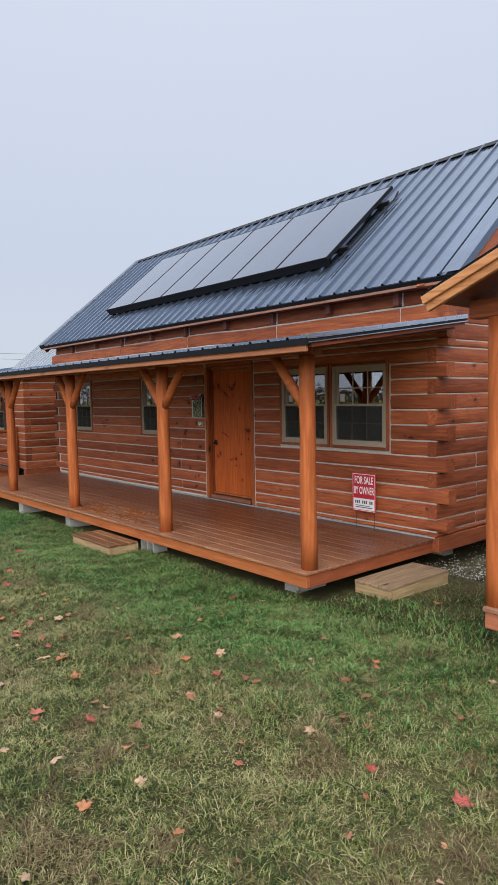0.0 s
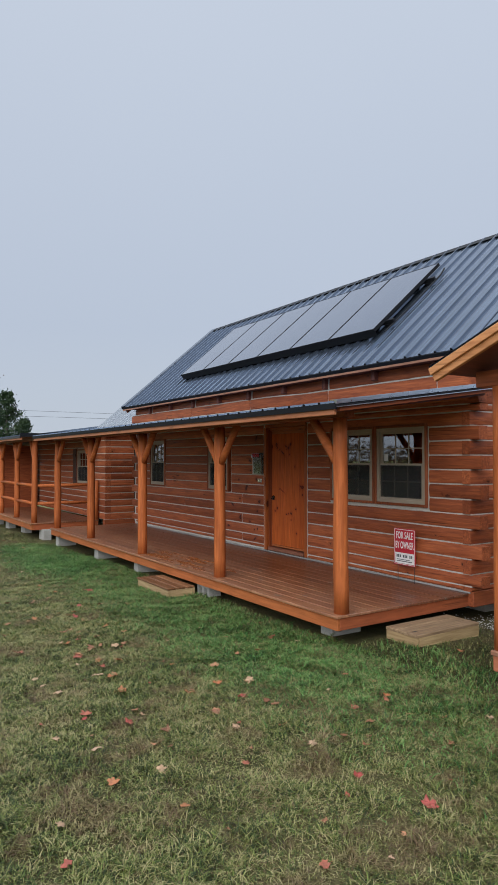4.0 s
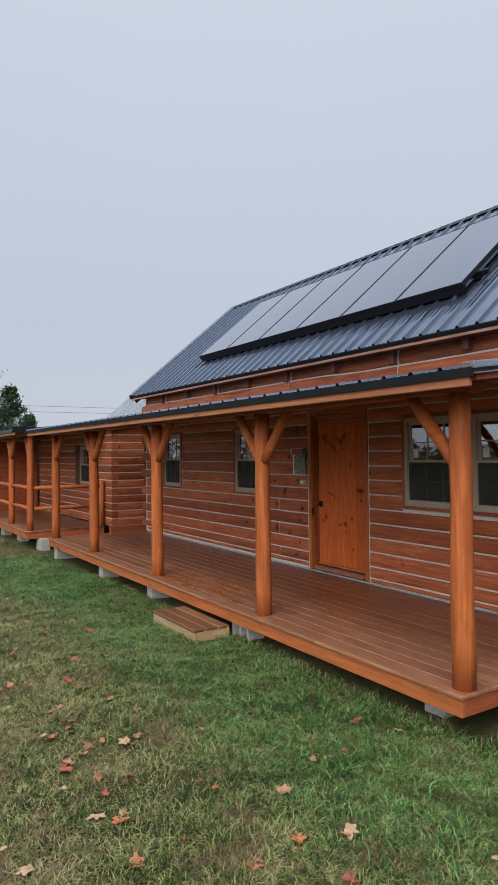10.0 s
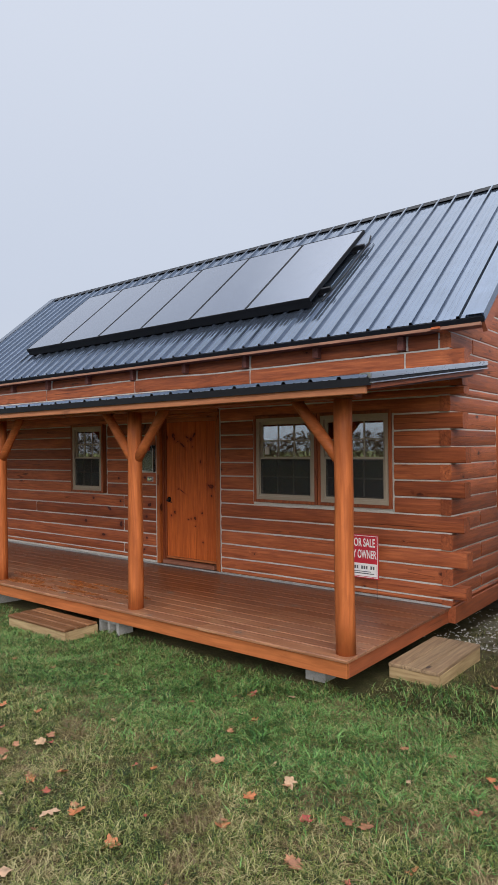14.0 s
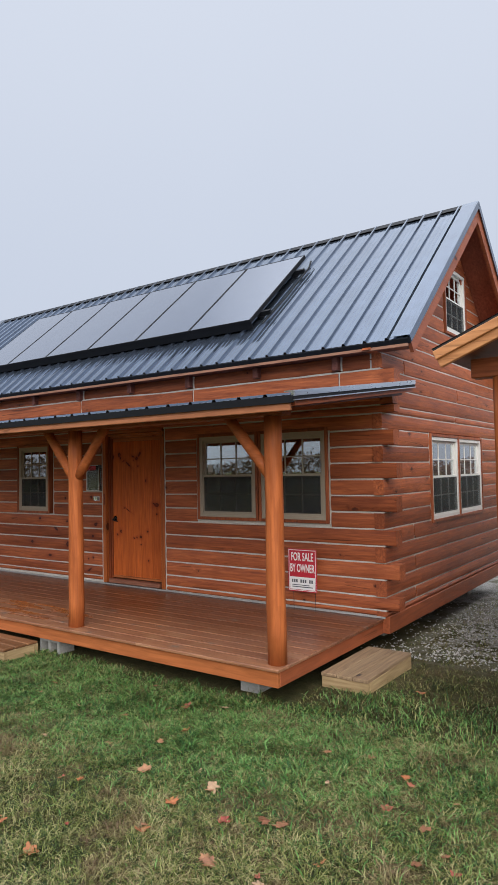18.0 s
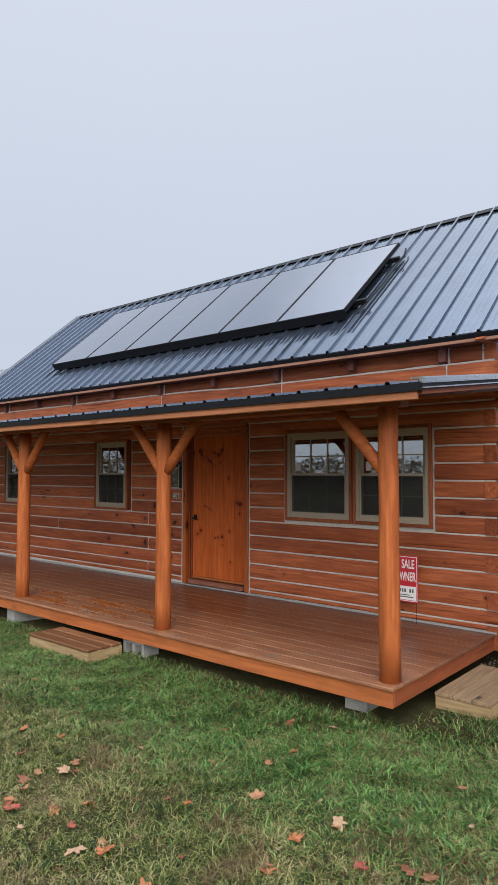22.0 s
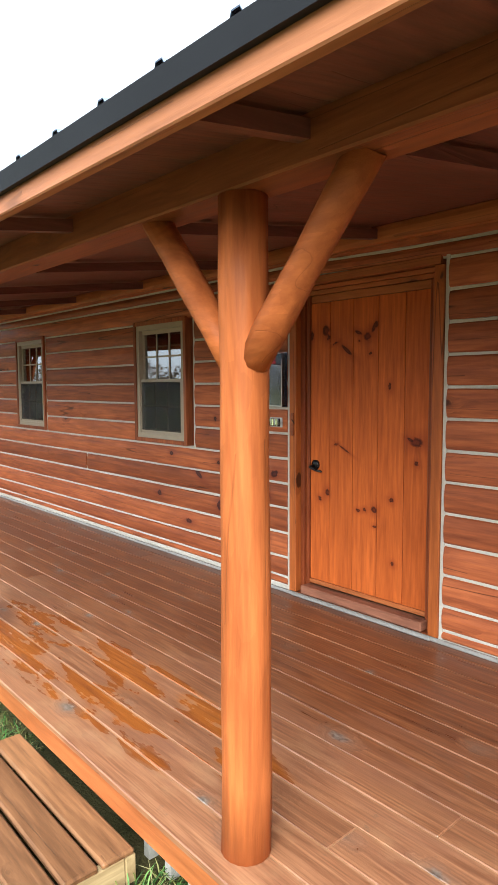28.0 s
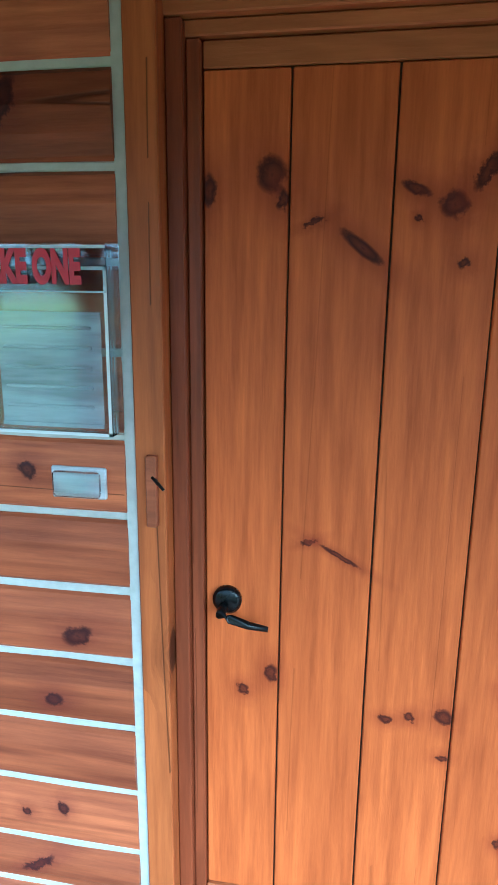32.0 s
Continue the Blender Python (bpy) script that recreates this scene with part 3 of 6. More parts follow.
M_RUSTLEAF = blade_mat("rusty_autumn_leaves", [(0.0, (0.085, 0.052, 0.040)), (0.5, (0.13, 0.078, 0.058)), (1.0, (0.19, 0.12, 0.085))])
M_YELLOWLEAF = blade_mat("yellowing_leaves", [(0.0, (0.09, 0.10, 0.03)), (0.5, (0.17, 0.17, 0.05)), (1.0, (0.28, 0.24, 0.08))])
M_BARK = plain("grey_bark", (0.075, 0.062, 0.056), 0.95, var=0.3, scale=30, bump=0.8)
M_POLE = plain("weathered_pole_wood", (0.42, 0.38, 0.34), 0.9, var=0.15)
# clear plastic whose sky glare is mixed in as streaky diffuse white
def glare_plastic():
    n = Net("glare_pale_plastic")
    f = n.noise(n.coords((3, 3, 26)), 1.0, 4.0)
    n.done((0.80, 0.82, 0.85), 0.25)
    tr = n.node("ShaderNodeBsdfTransparent")
    mx = n.node("ShaderNodeMixShader")
    n.put(mx.inputs[0], n.ramp(f, [(0.35, (0.34,)), (0.65, (0.80,))]))
    n.t.links.new(tr.outputs[0], mx.inputs[1])
    n.t.links.new(n.bsdf.outputs[0], mx.inputs[2])
    n.t.links.new(mx.outputs[0], n.out.inputs["Surface"])
    return n.mat


M_GLARE = glare_plastic()
M_ROAD = plain("pale_asphalt", (0.20, 0.20, 0.20), 0.95, var=0.12, scale=30)
M_GRAVEL = plain("pale_gravel", (0.44, 0.43, 0.41), 0.95, var=0.3, scale=20)


def leaf_mat(name, a, b):
    n = Net(name)
    co = n.coords((1, 1, 1))
    f = n.noise(co, 30.0, 4.0)
    rnd = n.node("ShaderNodeObjectInfo").outputs["Random"]
    col = n.mix(rnd, a, b)
    col = n.mix(1.0, col, n.ramp(f, [(0.3, (0.65, 0.65, 0.65)), (0.7, (1.25, 1.2, 1.2))]), "MULTIPLY")
    return n.done(col, 0.55, spec=0.35)


M_LEAF = [leaf_mat("red_maple_leaf", (0.29, 0.055, 0.045), (0.30, 0.10, 0.06)), leaf_mat("orange_maple_leaf", (0.36, 0.125, 0.05), (0.36, 0.16, 0.075)),
          leaf_mat("brown_maple_leaf", (0.20, 0.085, 0.045), (0.34, 0.17, 0.09)), leaf_mat("tan_maple_leaf", (0.38, 0.25, 0.15), (0.42, 0.28, 0.19))]


# ---- building blocks ----
R = random.Random(7)


def world_of(ob):
    m = ob.matrix_parent_inverse @ ob.matrix_basis
    return world_of(ob.parent) @ m if ob.parent else ob.matrix_basis.copy()


def base(name, x, y, z, label="", category="", group="", kind="", rz=0):
    ob = new(name)
    ob.empty_display_size = 0.2
    ob.matrix_basis = pose(x, y, z, 0, 0, rz)
    return tagged(ob, label, category, group, kind)


def part(name, bm, material, parent=None, label="", smooth=False, at=None):
    """Links a bmesh, or a mesh, as one mesh object; its geometry is in world places, moved by at."""
    if isinstance(bm, bpy.types.Mesh):
        me = bm
    else:
        me = bpy.data.meshes.new(name)
        bm.to_mesh(me)
        bm.free()
    if material and not me.materials:
        me.materials.append(material)
    if smooth:
        me.polygons.foreach_set("use_smooth", [True] * len(me.polygons))
    ob = new(name, me)
    if parent:
        ob.parent = parent
        ob.matrix_parent_inverse = world_of(parent).inverted()
    if at is not None:
        ob.matrix_basis = at
    return tagged(ob, label)


def box(x0, x1, y0, y1, z0, z1, bevel=0.0, bm=None):
    out = bm or bmesh.new()
    r = bmesh.ops.create_cube(out, size=1.0, matrix=Matrix.Translation(((x0 + x1) / 2, (y0 + y1) / 2, (z0 + z1) / 2)) @ Matrix.Diagonal((abs(x1 - x0), abs(y1 - y0), abs(z1 - z0), 1)))
    if bevel > 0:
        vs = set(r["verts"])
        bmesh.ops.bevel(out, geom=[e for e in out.edges if e.verts[0] in vs], offset=bevel, segments=1, affect="EDGES")
    return out


def boxes(rows, bevel=0.0):
    bm = bmesh.new()
    for r in rows:
        box(*r, bm=bm)
    return bm


def pierced(xs, zs, holes, y0, y1):
    """A slab between y0 and y1 on a grid of xs and zs, with the cells named in holes left open: one connected solid."""
    bm = bmesh.new()
    f = {(i, k): bm.verts.new((x, y0, z)) for i, x in enumerate(xs) for k, z in enumerate(zs)}
    b = {(i, k): bm.verts.new((x, y1, z)) for i, x in enumerate(xs) for k, z in enumerate(zs)}
    solid = {(i, k) for i in range(len(xs) - 1) for k in range(len(zs) - 1)} - set(holes)
    for i, k in solid:
        ring = [(i, k), (i + 1, k), (i + 1, k + 1), (i, k + 1)]
        bm.faces.new([f[q] for q in ring])
        bm.faces.new([b[q] for q in reversed(ring)])
        for q, (di, dk) in enumerate(((0, -1), (1, 0), (0, 1), (-1, 0))):
            if (i + di, k + dk) not in solid:
                p0, p1 = ring[q], ring[(q + 1) % 4]
                bm.faces.new((f[p1], f[p0], b[p0], b[p1]))
    bmesh.ops.recalc_face_normals(bm, faces=bm.faces)
    return bm


def sweep(points, radii, sides=10, jitter=0.0, seed=0, caps=True):
    """A round timber along points, with a radius at each."""
    rr = random.Random(seed)
    bm = bmesh.new()
    rings = []
    pts = [Vector(p) for p in points]
    for i, p in enumerate(pts):
        d = (pts[min(i + 1, len(pts) - 1)] - pts[max(i - 1, 0)]).normalized()
        u = d.orthogonal().normalized() if abs(d.z) < 0.9 else Vector((1, 0, 0))
        u = (u - d * u.dot(d)).normalized()
        w = d.cross(u)
        rings.append([bm.verts.new(p + (u * math.cos(a) + w * math.sin(a)) * radii[i] * (1 + rr.uniform(-jitter, jitter))) for a in [2 * math.pi * k / sides for k in range(sides)]])
    for a, b in zip(rings, rings[1:]):
        for k in range(sides):
            bm.faces.new((a[k], a[(k + 1) % sides], b[(k + 1) % sides], b[k]))
    if caps:
        bm.faces.new(list(reversed(rings[0])))
        bm.faces.new(rings[-1])
    bmesh.ops.recalc_face_normals(bm, faces=bm.faces)
    return bm


def mesh_of(name, verts, faces):
    me = bpy.data.meshes.new(name)
    me.from_pydata(verts, [], faces)
    return me


def log_mesh(a0, a1, z0, z1, face, depth, axis="x", seed=0, ends=True, rise=None):
    """A squared log from a0 to a1 along axis: eased edges, a slightly bulged, uneven face. face: the outer plane, depth: inwards."""
    rr = random.Random(seed)
    n = max(2, int(abs(a1 - a0) / 0.55) + 1)
    h = z1 - z0
    prof = [(depth, 0.0), (0.012, 0.0), (0.003, 0.008), (-0.003, h * 0.3), (-0.004, h * 0.62), (0.003, h - 0.008), (0.012, h), (depth, h)]
    verts, faces = [], []
    wob = [rr.uniform(-0.003, 0.003) for _ in range(n + 1)]
    for i in range(n + 1):
        a = a0 + (a1 - a0) * i / n
        for q, (d, z) in enumerate(prof):
            dd = d + (wob[i] if 0 < q < 7 else 0)
            zz = z0 + z + (rise(a) if rise else 0) + (rr.uniform(-0.002, 0.002) if 0 < i < n and 0 < q < 7 else 0)
            verts.append((a, face + dd, zz) if axis == "x" else (face - dd, a, zz))
    k = len(prof)
    for i in range(n):
        for q in range(k - 1):
            f = (i * k + q, (i + 1) * k + q, (i + 1) * k + q + 1, i * k + q + 1)
            faces.append(f)
    if ends:
        faces.append(tuple(range(k - 1, -1, -1)))
        faces.append(tuple(n * k + q for q in range(k)))
    return mesh_of("log", verts, faces)


def cut(a0, a1, holes):
    """The stretches of a0..a1 that lie outside the holes."""
    out, at = [], a0
    for h0, h1 in sorted(holes):
        if h1 <= a0 or h0 >= a1:
            continue
        if h0 > at:
            out.append((at, h0))
        at = max(at, h1)
    if at < a1:
        out.append((at, a1))
    return out


def strip_rows(me_v, me_f, a0, a1, z, w, face, axis, rr, lift=0.0, rise=None):
    """A hand-tooled chinking strip of uneven edges."""
    n = max(2, int((a1 - a0) / 0.16))
    st = len(me_v)
    for i in range(n + 1):
        a = a0 + (a1 - a0) * i / n
        zc = z + (rise(a) if rise else 0)
        lo, hi = zc - w / 2 + rr.uniform(-0.003, 0.003), zc + w / 2 + rr.uniform(-0.003, 0.003)
        for d, zz in ((0.014, lo - 0.004), (lift, lo), (lift, hi), (0.014, hi + 0.004)):
            me_v.append((a, face + d, zz) if axis == "x" else (face - d, a, zz))
    for i in range(n):
        for q in range(3):
            me_f.append((st + i * 4 + q, st + (i + 1) * 4 + q, st + (i + 1) * 4 + q + 1, st + i * 4 + q + 1))


PITCH, B0 = 0.1707, 0.512
COURSES = [(0.315, 0.375), (0.375, B0)] + [(B0 + PITCH * k, B0 + PITCH * (k + 1)) for k in range(10)] + [(2.219, 2.383), (2.383, 2.468), (2.468, 2.654), (2.654, 2.840)]


def settle(a):
    """The courses lie a little higher beyond the door."""
    f = min(1.0, max(0.0, (-3.0 - a) / 1.1))
    return 0.027 * f * f * (3 - 2 * f)




def log_wall(parent, name, axis, a0, a1, face, courses, openings, material, ends=None, depth=0.15, joints=(), seed=1, label="", gap=0.0095, rise=None, pick=None):
    """A chinked log wall: a core with its openings, one log per course and stretch, and strips of chinking between."""
    rr = random.Random(seed)
    zs = sorted({courses[0][0], courses[-1][1]} | {v for o in openings for v in o[2:4]})
    rows = []
    for z0, z1 in zip(zs, zs[1:]):
        zm = (z0 + z1) / 2
        for s0, s1 in cut(a0 + 0.02, a1 - 0.02, [(o[0], o[1]) for o in openings if o[2] < zm < o[3]]):
            rows.append((s0, s1, face + 0.016, face + 0.13, z0, z1) if axis == "x" else (face - 0.13, face - 0.016, s0, s1, z0, z1))
    wall = part(name, boxes(rows), M_CHINK, parent, label)
    for k, (z0, z1) in enumerate(courses):
        zm = (z0 + z1) / 2
        holes = [(o[0] - 0.022, o[1] + 0.022) for o in openings if o[2] - 0.03 < zm < o[3] + 0.03]
        e0, e1 = (ends(k) if ends else (a0, a1))
        cuts = [j for jk, j in joints if jk == k]
        for s0, s1 in cut(e0, e1, holes + [(j - 0.012, j + 0.012) for j in cuts]):
            if s1 - s0 > 0.04:
                part("log", log_mesh(s0, s1, z0 + gap, z1 - gap, face, depth, axis, seed * 97 + k * 7, rise=rise), pick(s0, s1) if pick else material, wall)
        for s0, s1 in cut(a0, a1, holes):
            cv, cf = [], []
            strip_rows(cv, cf, s0, s1, z1, 2 * gap - 0.002, face, axis, rr, 0.010, rise)
            part("chinking", mesh_of("chinking", cv, cf), M_CHINK, wall)
    def bead(b0, b1, z0, z1, d):
        part("joint", box(b0, b1, face + d, face + 0.024, z0, z1) if axis == "x" else box(face - 0.024, face - d, b0, b1, z0, z1), M_CHINK, wall)
    for jk, j in joints:
        up = rise(j) if rise else 0
        bead(j - 0.0095, j + 0.0095, courses[jk][0] + gap - 0.004 + up, courses[jk][1] - gap + 0.004 + up, 0.007)
    for o in openings:
        for m in (o[0] - 0.0115, o[1] + 0.0115):
            bead(m - 0.0115, m + 0.0115, o[2] - 0.012, o[3] + 0.02, 0.005)
    return wall


def window(parent, x, y, z, w, h, rz=0, curtain=False, sticker=False, label="tan vinyl double-hung window with wooden trim", vinyl=None):
    """A double-hung window with its lower-left corner at the place given, looking along local -y."""
    at = pose(x, y, z, 0, 0, rz)
    vinyl = vinyl or M_VINYL
    f = 0.042
    win = part("window", pierced((0, f, w - f, w), (0, f, h - f, h), [(1, 1)], 0, 0.09), vinyl, parent, label, at=at)

    def sub(name, bm, material, lab=""):
        ob = part(name, bm, material, None, lab)
        ob.parent = win
        return ob
    c = 0.034
    for r in ((-c, 0, -0.012, 0.07, -c, h + c), (w, w + c, -0.012, 0.07, -c, h + c), (0, w, -0.012, 0.07, h, h + c), (0, w, -0.016, 0.07, -c, 0)):
        sub("casing", box(*r, bevel=0.003), M_LOG_Z, "red-brown stained wooden casing")
    mid = h * 0.505
    s = 0.034
    for lo, hi, yy, nm in ((f, mid + s / 2, 0.012, "lower_sash"), (mid - s / 2, h - f, 0.036, "upper_sash")):
        x0, x1 = f, w - f
        sash = pierced((x0, x0 + s, x1 - s, x1), (lo, lo + s, hi - s, hi), [(1, 1)], yy, yy + 0.022)
        sub(nm, sash, vinyl)
        gx0, gx1, gz0, gz1 = x0 + s, x1 - s, lo + s, hi - s
        sub("pane", box(gx0, gx1, yy + 0.008, yy + 0.012, gz0, gz1), M_GLASS).visible_shadow = False
        for q in (1, 2):
            xm = gx0 + (gx1 - gx0) * q / 3
            sub("muntin", box(xm - 0.007, xm + 0.007, yy + 0.001, yy + 0.007, gz0, gz1), vinyl)
        zm = (gz0 + gz1) / 2
        sub("muntin", box(gx0, gx1, yy + 0.0015, yy + 0.0065, zm - 0.007, zm + 0.007), vinyl)
        if nm == "lower_sash":
            sub("insect_screen", box(gx0 - 0.01, gx1 + 0.01, 0.004, 0.006, gz0 - 0.01, gz1 + 0.01), M_SCREEN).visible_shadow = False
        elif sticker:
            sub("sticker", box(gx0 + 0.03, gx0 + 0.10, yy - 0.002, yy, gz0 + 0.03, gz0 + 0.125), M_PAPER, "white paper label on the glass")
    if curtain:
        bm = bmesh.new()
        a = [bm.verts.new((f + 0.02, 0.10, h * 0.98)), bm.verts.new((f + 0.02, 0.10, 0.05)), bm.verts.new((w * 0.62, 0.11, 0.05)), bm.verts.new((w * 0.40, 0.11, h * 0.55))]
        b = [bm.verts.new(v.co + Vector((0, 0.012, 0))) for v in a]
        bm.faces.new(a)
        bm.faces.new(list(reversed(b)))
        for i in range(4):
            bm.faces.new((a[i], b[i], b[(i + 1) % 4], a[(i + 1) % 4]))
        bmesh.ops.recalc_face_normals(bm, faces=bm.faces)
        sub("curtain", bm, M_CURTAIN, "white curtain drawn to one side")
    return win


def post(parent, x, y, z0, z1, r, left, right, seed, name="post", brace_out=0.42, brace_down=0.46, side=None):
    rr = random.Random(seed)
    n = 9
    pts, rad = [], []
    for i in range(n):
        f = i / (n - 1)
        pts.append((x + rr.uniform(-0.004, 0.004), y + rr.uniform(-0.004, 0.004), z0 + (z1 - z0) * f))
        rad.append(r * (1.05 - 0.10 * f) * rr.uniform(0.985, 1.015))
    p = part(name, sweep(pts, rad, 18, 0.012, seed), M_POST, parent, "peeled round log post, oiled orange-brown", smooth=True)
    for s in ([-1] if left else []) + ([1] if right else []):
        q = [Vector((x + s * r * 0.55, y, z1 - brace_down)).lerp(Vector((x + s * (brace_out + r * 0.3), y, z1 + 0.02)), k / 4) for k in range(5)]
        part("brace", sweep(q, [0.048 * rr.uniform(0.95, 1.05) for _ in q], 12, 0.015, seed + 5 + s), M_BRACE, p, smooth=True)
    if side:
        q = [Vector((x, y + side * r * 0.55, z1 - brace_down)).lerp(Vector((x, y + side * brace_out, z1 + 0.02)), k / 4) for k in range(5)]
        part("brace", sweep(q, [0.048] * 5, 12, 0.015, seed + 9), M_BRACE, p, smooth=True)
    return p


def ribbed_panel(width, length, ribs, name="roof_panel", thick=0.003, rib=0.026):
    """One sheet of ribbed steel roofing, in its own plane: x across, y up the slope, z out."""
    step = width / ribs
    prof = []
    for k in range(ribs):
        c = step * k
        prof += [(c + 0.0, rib), (c + 0.011, rib), (c + 0.022, 0.0), (c + step * 0.36, 0.0), (c + step * 0.38, 0.003), (c + step * 0.44, 0.003), (c + step * 0.46, 0.0), (c + step * 0.62, 0.0), (c + step * 0.64, 0.003), (c + step * 0.70, 0.003), (c + step * 0.72, 0.0), (c + step - 0.022, 0.0), (c + step - 0.011, rib)]
    prof.append((width, rib))
    verts, faces = [], []
    for y in (0.0, length):
        verts += [(px, y, pz) for px, pz in prof] + [(px, y, pz - thick) for px, pz in prof]
    k = len(prof)
    for i in range(k - 1):
        faces.append((i, i + 1, 2 * k + i + 1, 2 * k + i))
        faces.append((k + i + 1, k + i, 3 * k + i, 3 * k + i + 1))
        faces.append((i + 1, i, k + i, k + i + 1))
        faces.append((2 * k + i, 2 * k + i + 1, 3 * k + i + 1, 3 * k + i))
    return mesh_of(name, verts, faces)


def slope_frame(x, y0, z0, y1, z1):
    """The matrix whose x runs along the eave, y up the slope, z outwards."""
    d = Vector((0, y1 - y0, z1 - z0)).normalized()
    u = Vector((1, 0, 0)) if y1 > y0 else Vector((-1, 0, 0))
    w = u.cross(d)
    m = Matrix(((u.x, d.x, w.x, x), (u.y, d.y, w.y, y0), (u.z, d.z, w.z, z0), (0, 0, 0, 1)))
    return m, math.hypot(y1 - y0, z1 - z0)


def roof_slope(parent, x0, x1, y0, z0, y1, z1, count, ribs, sheath, name="roof", material=None, rib=0.026):
    m, length = slope_frame(x0 if y1 > y0 else x1, y0, z0, y1, z1)
    w = (x1 - x0)
    bm = box(0, w, 0.01, length, -0.035, -0.006)
    bm.transform(m)
    roof = part(name, bm, sheath, parent, "charcoal ribbed steel roof")
    me = ribbed_panel(w / count, length, ribs, rib=rib)
    for k in range(count):
        part("roof_panel", me, material or M_ROOF, roof, at=m @ pose(k * w / count, 0, 0))
    return roof, m, length


def ground_z(x, y):
    z = -0.014 * max(0.0, -3.0 - x) - 0.022 * max(0.0, y - 0.3)
    return max(z, -0.42) + 0.018 * math.sin(1.3 * x + 0.6 * y) * math.cos(0.9 * y - 0.5 * x)


# ---- ground ----
def build_ground():
    xs = [-400, -180, -90, -60, -45] + [-34 + 1.0 * k for k in range(52)] + [22, 30, 45, 90, 180, 400]
    ys = [-400, -180, -90, -50, -30, -20] + [-14 + 0.7 * k for k in range(38)] + [16, 22, 30, 45, 90, 180, 400]
    verts = [(x, y, ground_z(x, y)) for y in ys for x in xs]
    k = len(xs)
    faces = [(j * k + i, j * k + i + 1, (j + 1) * k + i + 1, (j + 1) * k + i) for j in range(len(ys) - 1) for i in range(k - 1)]
    ob = part("ground", mesh_of("ground", verts, faces), M_GROUND, None, smooth=True)
    tagged(ob, "patchy autumn lawn reaching to the horizon", "lawn", kind="structure")
    road = part("road", box(-58, -46, -160, 160, -0.50, -0.39), M_ROAD)
    tagged(road, "pale asphalt road across the far lawn", "road", kind="structure")
    return ob


build_ground()


# ---- the log cabin with the porch ----
XL, XR, YF, YB = -9.62, 0.055, 1.96, 6.44
RIDGE_Y, RIDGE_Z, EAVE_Y, EAVE_Z = 4.245, 5.208, 1.73, 3.07
ROOF_X0, ROOF_X1 = -9.86, 0.46

cabin = base("log_cabin", -4.8, 4.2, 0.0, "red-brown stained log cabin with porch and steel roof", "cabin")

FRONT_OPEN = [(-4.112, -2.957, 0.315, 2.383), (-2.395, -0.575, 1.235, 2.270), (-6.04, -5.19, 1.235, 2.270), (-8.69, -7.91, 1.235, 2.270)]
FRONT_JOINTS = [(1, -4.805), (3, -4.805), (5, -4.805), (14, -5.2), (4, -7.0), (13, -4.846), (15, -0.42), (15, -2.45), (15, -4.55), (15, -6.7)]


def front_ends(k):
    if k % 2 or k == 14:
        return (XL - 0.14, XR + 0.142 - 0.012 * (k % 3))
    return (XL + 0.11, XR - 0.108)


wall_front = log_wall(cabin, "wall_front", "x", XL, XR - 0.01, YF, COURSES, FRONT_OPEN, M_LOG, front_ends, joints=FRONT_JOINTS, seed=3, gap=0.0078, label="horizontal stained logs with pale chinking", rise=settle, pick=lambda p, q: M_LOG_KNOTTY if -4.95 < q < -4.05 else M_LOG)

# the end wall with twin windows, and its gable above
END_OPEN = [(3.31, 5.43, 1.16, 2.225)]


def side_ends(k):
    if k == 16:
        return (YF + 0.02, YB)
    return (YF + 0.154, YB) if k % 2 or k == 14 else (YF - 0.012, YB)


wall_end = log_wall(cabin, "wall_end", "y", YF + 0.01, YB, XR, COURSES + [(2.840, 3.0075)], END_OPEN, M_LOG_Y, side_ends, joints=[(1, 2.755), (3, 2.76), (5, 2.755), (15, 4.4), (13, 4.3), (16, 2.58)], seed=5, label="horizontal stained logs of the end wall", gap=0.0065, depth=0.108)
# dark blocks added between projecting logs, standing for the shaded voids there
for k in range(0, 16, 2):
    z0, z1 = COURSES[k]
    part("log_end", box(XL - 0.125, XL - 0.002, YF + 0.04, YF + 0.3, z0 + 0.036, z1 + 0.016, bevel=0.006), M_END_AND_SHADE, wall_front)

z = 3.0075
GWIN = (4.0, 4.89, 3.54, 4.475)
rr = random.Random(11)
gable = part("wall_gable", boxes([(XR - 0.13, XR - 0.016, 2.35, GWIN[0], 3.0, 3.35), (XR - 0.13, XR - 0.016, GWIN[1], 6.05, 3.0, 3.35), (XR - 0.13, XR - 0.016, GWIN[0], GWIN[1], 3.0, GWIN[2])]), M_CHINK, cabin, "stained log gable above the eaves")
k = 0
while z < RIDGE_Z - 0.30:
    half = (RIDGE_Z - 0.065 - (z + PITCH)) / 0.850
    a0, a1 = RIDGE_Y - half, RIDGE_Y + half
    holes = [(GWIN[0] - 0.03, GWIN[1] + 0.03)] if GWIN[2] - 0.02 < z + PITCH / 2 < GWIN[3] + 0.02 else []
    for s0, s1 in cut(a0, a1, holes):
        part("log", log_mesh(s0, s1, z + 0.0075, z + PITCH - 0.0075, XR, 0.10, "y", 300 + k), M_LOG_Y, gable)
        part("backing_board", box(XR - 0.09, XR - 0.014, s0 + 0.02, s1 - 0.02, z, z + PITCH), M_CHINK, gable)
    for s0, s1 in cut(a0, a1, holes):
        cv, cf = [], []
        strip_rows(cv, cf, s0, s1, z + PITCH, 0.013, XR, "y", rr, 0.007)
        part("chinking", mesh_of("chinking", cv, cf), M_CHINK, gable)
    z += PITCH
    k += 1
